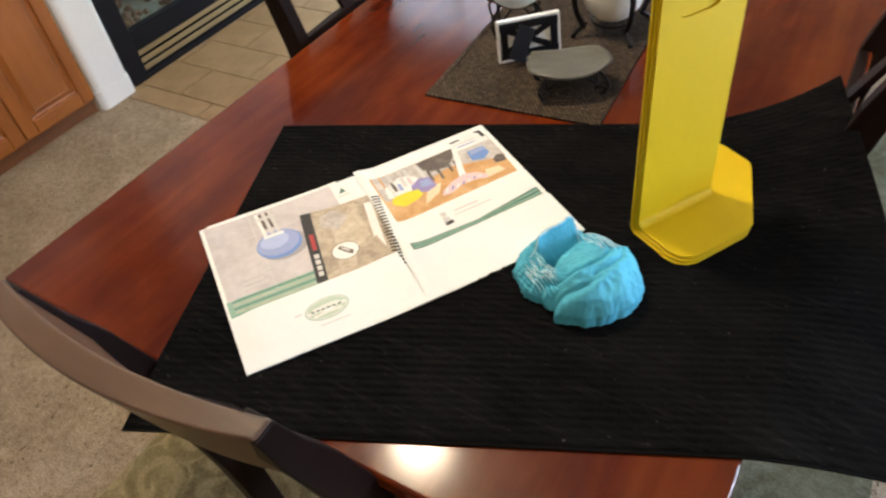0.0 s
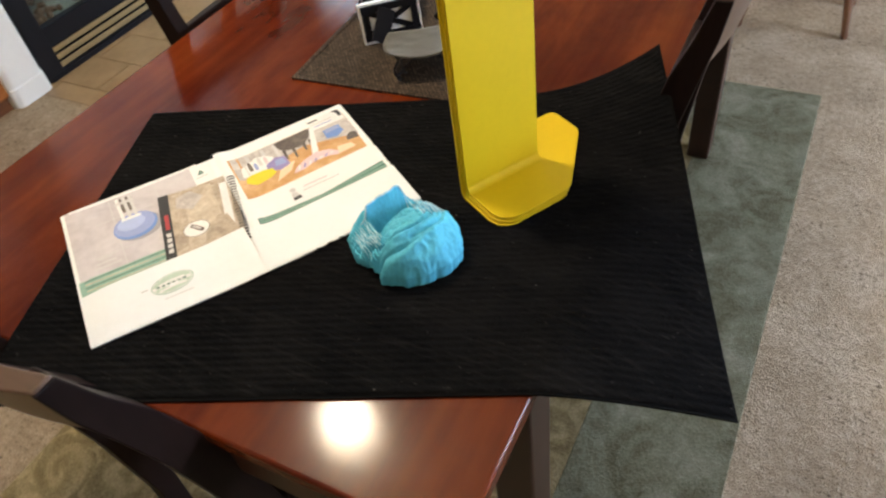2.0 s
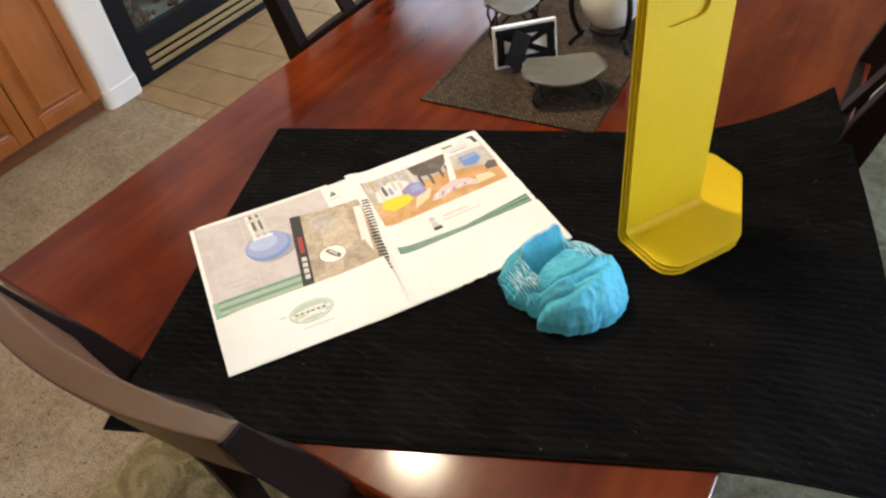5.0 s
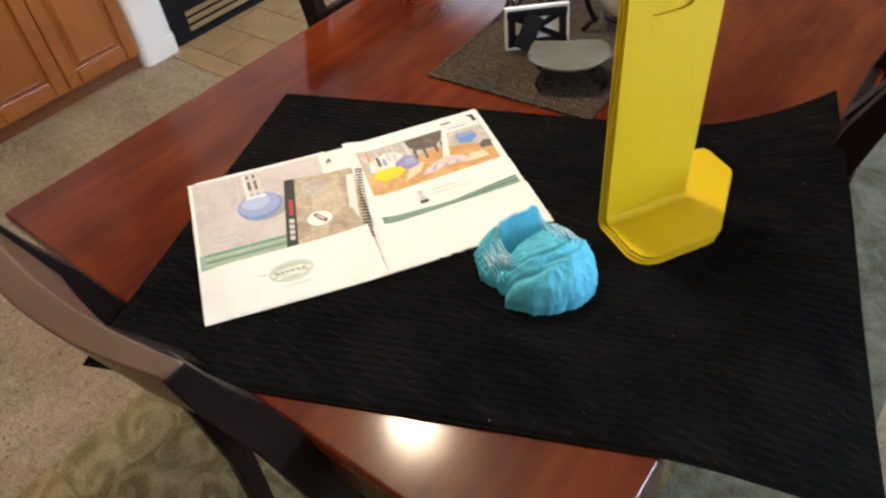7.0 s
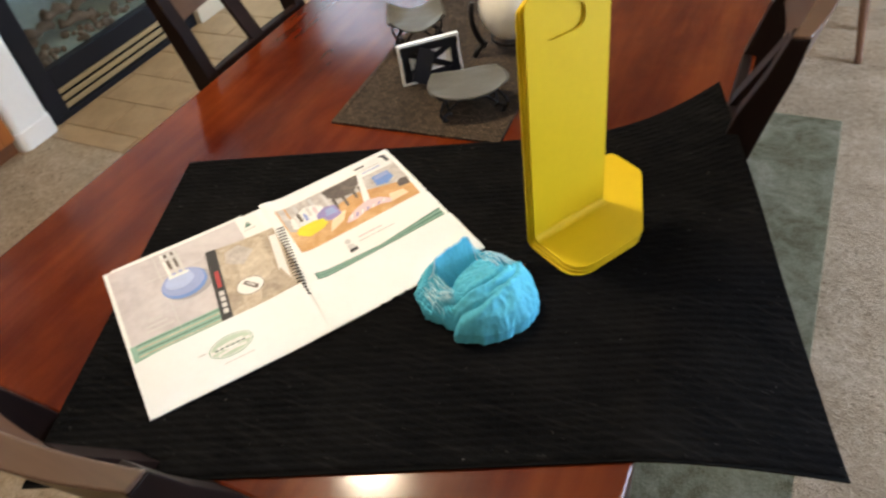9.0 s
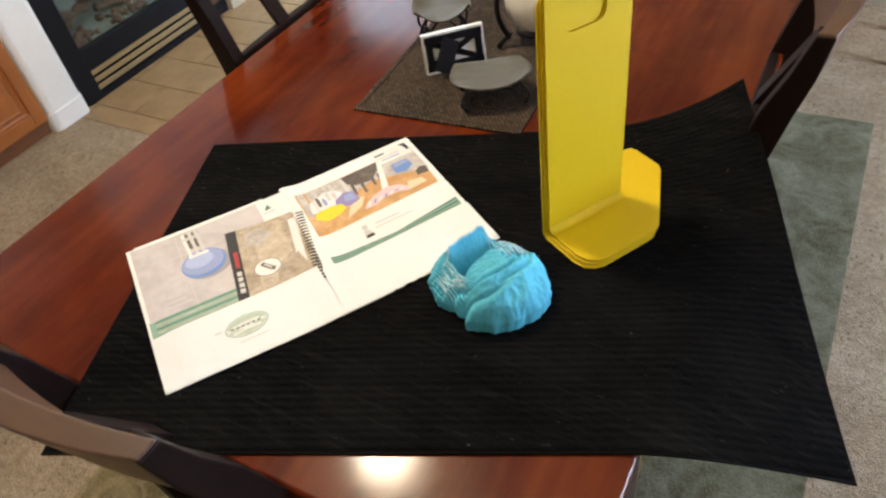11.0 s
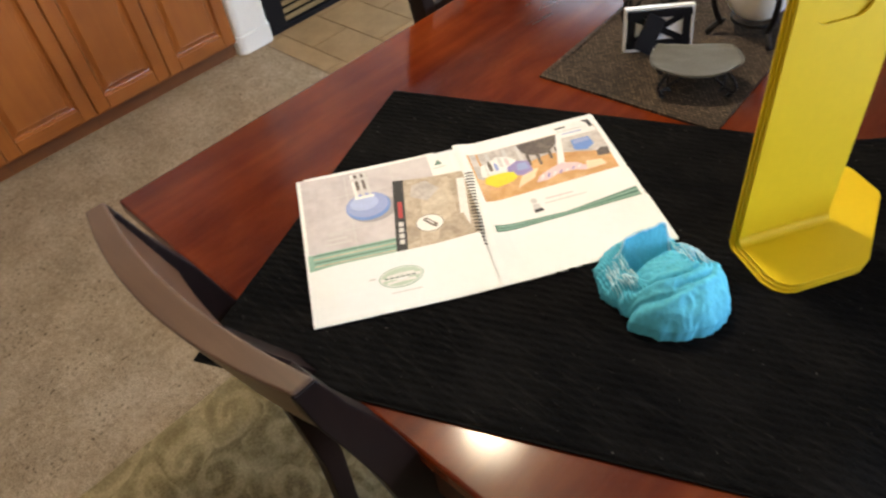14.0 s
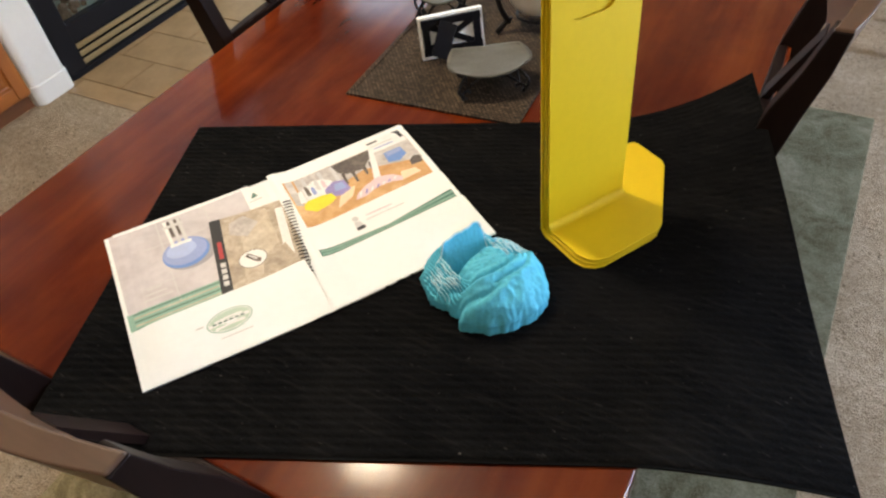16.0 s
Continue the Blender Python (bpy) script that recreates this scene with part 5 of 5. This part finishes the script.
def dish(m, w, d, h, seed, leaf):
    """A thin grey slate dish, pointed corners turned up, on an arched iron stand with scrolled feet."""
    e = tagged(empty("dish_stand", m), "grey slate dish on scrolled black iron legs", "dish", "slate dishes on the runner")
    bm = bmesh.new()
    n = 18
    up, dn = [], []
    for j in range(n + 1):
        a, b = [], []
        for i in range(n + 1):
            x, y = -1 + 2 * i / n, -1 + 2 * j / n
            k = 0.12 if leaf else 0.36
            px, py = (x * w / 2 * (1 - k * y * y), y * d / 2 * (1 - k * x * x)) if leaf else (x * w / 2 * math.sqrt(1 - k * y * y), y * d / 2 * math.sqrt(1 - (k + 0.25 * smooth01(x)) * x * x))
            z = h + (0.020 if leaf else 0.007) * (x * x * y * y + 0.3 * x * x) + 0.0012 * noise.noise(Vector((x * 3, y * 3, seed)))
            a.append(bm.verts.new((px, py, z)))
            b.append(bm.verts.new((px * 0.985, py * 0.985, z - 0.0035)))
        up.append(a)
        dn.append(b)
    for j in range(n):
        for i in range(n):
            bm.faces.new((up[j][i], up[j][i + 1], up[j + 1][i + 1], up[j + 1][i]))
            bm.faces.new((dn[j][i], dn[j + 1][i], dn[j + 1][i + 1], dn[j][i + 1]))
    for k in range(n):
        bm.faces.new((up[0][k], dn[0][k], dn[0][k + 1], up[0][k + 1]))
        bm.faces.new((up[n][k], up[n][k + 1], dn[n][k + 1], dn[n][k]))
        bm.faces.new((up[k][0], up[k + 1][0], dn[k + 1][0], dn[k][0]))
        bm.faces.new((up[k][n], dn[k][n], dn[k + 1][n], up[k + 1][n]))
    part("dish", bm, M_SLATE, e, "", True)
    for sx in (-1, 1):
        for sy in (-1, 1):
            bm = bmesh.new()
            bx, by = sx * w * 0.30, sy * d * 0.32
            pts = []
            for i in range(13):
                f = i / 12
                out = 0.014 * math.sin(f * math.pi) + 0.004 * f
                pts.append((bx + sx * out, by + sy * out * 0.7, (h - 0.006) * (1 - f) + 0.003))
            for i in range(1, 9):
                a = i / 8 * math.pi * 1.5
                p = pts[12]
                pts.append((p[0] + sx * 0.008 * math.sin(a), p[1] + sy * 0.006 * math.sin(a), 0.003 + 0.007 * (1 - math.cos(a))))
            tube(bm, pts, 0.0026, 7)
            part("leg", bm, M_IRON, e, "scrolled iron leg", True)
    # arches between the legs
    for s in (-1, 1):
        for along, across, y in ((w * 0.30, d * 0.32, 0), (d * 0.32, w * 0.30, 1)):
            bm = bmesh.new()
            arc = [(along * (2 * i / 14 - 1), s * across, 0.40 * h + (0.60 * h - 0.005) * math.sin(math.pi * i / 14)) for i in range(15)]
            tube(bm, [(q, p, z) if y else (p, q, z) for p, q, z in arc], 0.0022, 6)
            part("arch", bm, M_IRON, e, "", True)
    return e


dish(pose(0.106, 0.758, RUN_TOP, 0, 0, 34), 0.150, 0.104, 0.050, 1, False)
dish(pose(-0.082, 0.925, RUN_TOP, 0, 0, 32), 0.120, 0.112, 0.072, 5, True)


def easel_frame():
    """A small frame seen from behind: white edge, black backing with a cross brace, and its strut."""
    e = tagged(empty("picture_frame", pose(-0.008, 0.832, RUN_TOP + 0.0005, -8, 0, 41)), "small white-edged picture frame, black cross-braced back with strut", "picture frame")
    w, h, t = 0.122, 0.080, 0.012
    for x0, x1, z0, z1 in ((-w / 2, w / 2, 0, 0.004), (-w / 2, w / 2, h - 0.004, h), (-w / 2, -w / 2 + 0.004, 0.004, h - 0.004), (w / 2 - 0.004, w / 2, 0.004, h - 0.004)):
        box("rim", x0, x1, -t / 2, t / 2, z0, z1, M_TRIM, e, 0, "white rim")
    bw = 0.013
    for x0, x1, z0, z1 in ((-w / 2 + 0.004, w / 2 - 0.004, 0.006, 0.006 + bw), (-w / 2 + 0.004, w / 2 - 0.004, h - 0.006 - bw, h - 0.006), (-w / 2 + 0.006, -w / 2 + 0.006 + bw, 0.006 + bw, h - 0.006 - bw), (w / 2 - 0.006 - bw, w / 2 - 0.006, 0.006 + bw, h - 0.006 - bw)):
        box("backing_bar", x0, x1, -t / 2 - 0.002, 0.003, z0, z1, M_BLACK, e)
    box("picture_back", -w / 2 + 0.004, w / 2 - 0.004, -0.0028, -0.0014, 0.006, h - 0.006, M_SHEET, e, 0, "pale picture back")
    L = math.hypot(w - 0.038, h - 0.038)
    a = math.degrees(math.atan2(h - 0.038, w - 0.038))
    for s in (-1, 1):
        bm = bmesh.new()
        add_box(bm, -L / 2, L / 2, -0.0035, 0.0030, -0.0055, 0.0055, 0, pose(0, -0.002 - 0.0005 * s, h / 2, 0, s * a, 0))
        part("cross_brace", bm, M_BLACK, e)
    bm = bmesh.new()
    add_box(bm, -0.017, 0.017, -0.002, 0.002, -0.066, 0.0, 0.001, pose(-0.004, -0.008, 0.064, -18, 27, 0))
    part("strut", bm, M_BLACK, e, "hinged black strut")


easel_frame()


def globe_stand():
    e = tagged(empty("candle_globe", pose(0.100, 0.985, RUN_TOP)), "cream globe candle in a curved black iron stand", "candle holder")
    bm = bmesh.new()
    bmesh.ops.create_uvsphere(bm, u_segments=32, v_segments=20, radius=0.062)
    for v in bm.verts:
        v.co.z = v.co.z * 1.12 + 0.092
    part("globe", bm, M_GLOBE, e, "cream wax globe", True)
    for k in range(4):
        a = radians(45 + 90 * k)
        pts = []
        for i in range(15):
            f = i / 14
            r = 0.018 + 0.064 * math.sin(f * math.pi * 0.62) if f > 0.3 else 0.085 - 0.10 * f
            z = 0.003 + 0.15 * max(0, f - 0.25) if f > 0.3 else 0.003 + 0.022 * math.sin(f / 0.3 * math.pi / 2)
            pts.append((r * math.cos(a), r * math.sin(a), z))
        bm = bmesh.new()
        tube(bm, pts, 0.0055, 7)
        part("iron_leg", bm, M_IRON, e, "", True)
    bm = bmesh.new()
    tube(bm, [(0.040 * math.cos(math.tau * i / 20), 0.040 * math.sin(math.tau * i / 20), 0.024) for i in range(21)], 0.003, 6)
    part("ring", bm, M_IRON, e, "", True)


globe_stand()


# ---- stool beyond the rug ----
def stool():
    """Round splayed legs with turned feet and thin stretchers; only one corner shows past the chair."""
    e = tagged(empty("side_table", pose(0.655, 2.555, 0)), "brown wooden side table with splayed round legs and low stretchers", "side table")
    w, top_w = 0.185, 0.105

    def corner(z):
        return w + (top_w - w) * z / 0.52

    for sx in (-1, 1):
        for sy in (-1, 1):
            bm = bmesh.new()
            zs = (0.0, 0.012, 0.03, 0.06, 0.20, 0.235, 0.25, 0.265, 0.30, 0.52)
            tube(bm, [(sx * corner(z), sy * corner(z) * 0.7, z) for z in zs], [0.012, 0.015, 0.012, 0.0135, 0.016, 0.0165, 0.019, 0.0165, 0.016, 0.013], 12)
            part("leg", bm, M_PINE, e, "", True)
    c = corner(0.25)
    for s in (-1, 1):
        for pts in (((-c, s * c * 0.7, 0.25), (c, s * c * 0.7, 0.25)), ((s * c, -c * 0.7, 0.27), (s * c, c * 0.7, 0.27))):
            bm = bmesh.new()
            tube(bm, [Vector(pts[0]).lerp(Vector(pts[1]), i / 4) for i in range(5)], [0.007, 0.009, 0.010, 0.009, 0.007], 9)
            part("stretcher", bm, M_PINE, e, "", True)
    soften(box("top", -0.17, 0.17, -0.13, 0.13, 0.52, 0.545, M_PINE, e), 0.005)


stool()


def ceiling_lamp():
    e = tagged(empty("ceiling_lamp", pose(*LAMP)), "frosted glass bowl ceiling lamp, lit", "lamp")
    bm = bmesh.new()
    tube(bm, [(0, 0, CZ - LAMP[2] - 0.002), (0, 0, CZ - LAMP[2] - 0.02)], 0.07, 20)
    part("canopy", bm, M_STEEL, e)
    bm = bmesh.new()
    tube(bm, [(0, 0, CZ - LAMP[2] - 0.02), (0, 0, 0.0)], 0.008, 8)
    part("rod", bm, M_STEEL, e)
    bm = bmesh.new()
    rings = []
    for i in range(9):
        a = i / 8 * math.pi / 2
        rings.append([bm.verts.new((0.115 * math.cos(a) * math.cos(math.tau * k / 28), 0.115 * math.cos(a) * math.sin(math.tau * k / 28), -0.07 * math.sin(a))) for k in range(28)] if i < 8 else None)
    rings = rings[:8]
    for r, s in zip(rings, rings[1:]):
        for k in range(28):
            bm.faces.new((r[k], r[(k + 1) % 28], s[(k + 1) % 28], s[k]))
    bm.faces.new(rings[-1])
    part("bowl", bm, M_SHADE, e, "glowing frosted bowl", True)


ceiling_lamp()


# Fixture made up to carry the unseen fill bulb.
def unseen_fill_lamp():
    e = tagged(empty("flush_ceiling_lamp", pose(*FILL_LAMP)), "unseen round flush ceiling lamp added as fill light, lit", "lamp")
    bm = bmesh.new()
    tube(bm, [(0, 0, CZ - FILL_LAMP[2] - 0.002), (0, 0, 0.03)], 0.17, 28)
    part("canopy", bm, M_STEEL, e)
    bm = bmesh.new()
    tube(bm, [(0, 0, 0.03), (0, 0, 0.0), (0, 0, -0.02)], [0.16, 0.15, 0.10], 28)
    part("diffuser", bm, M_DIFFUSER, e, "glowing frosted diffuser", True)


unseen_fill_lamp()
hearth_tiles()
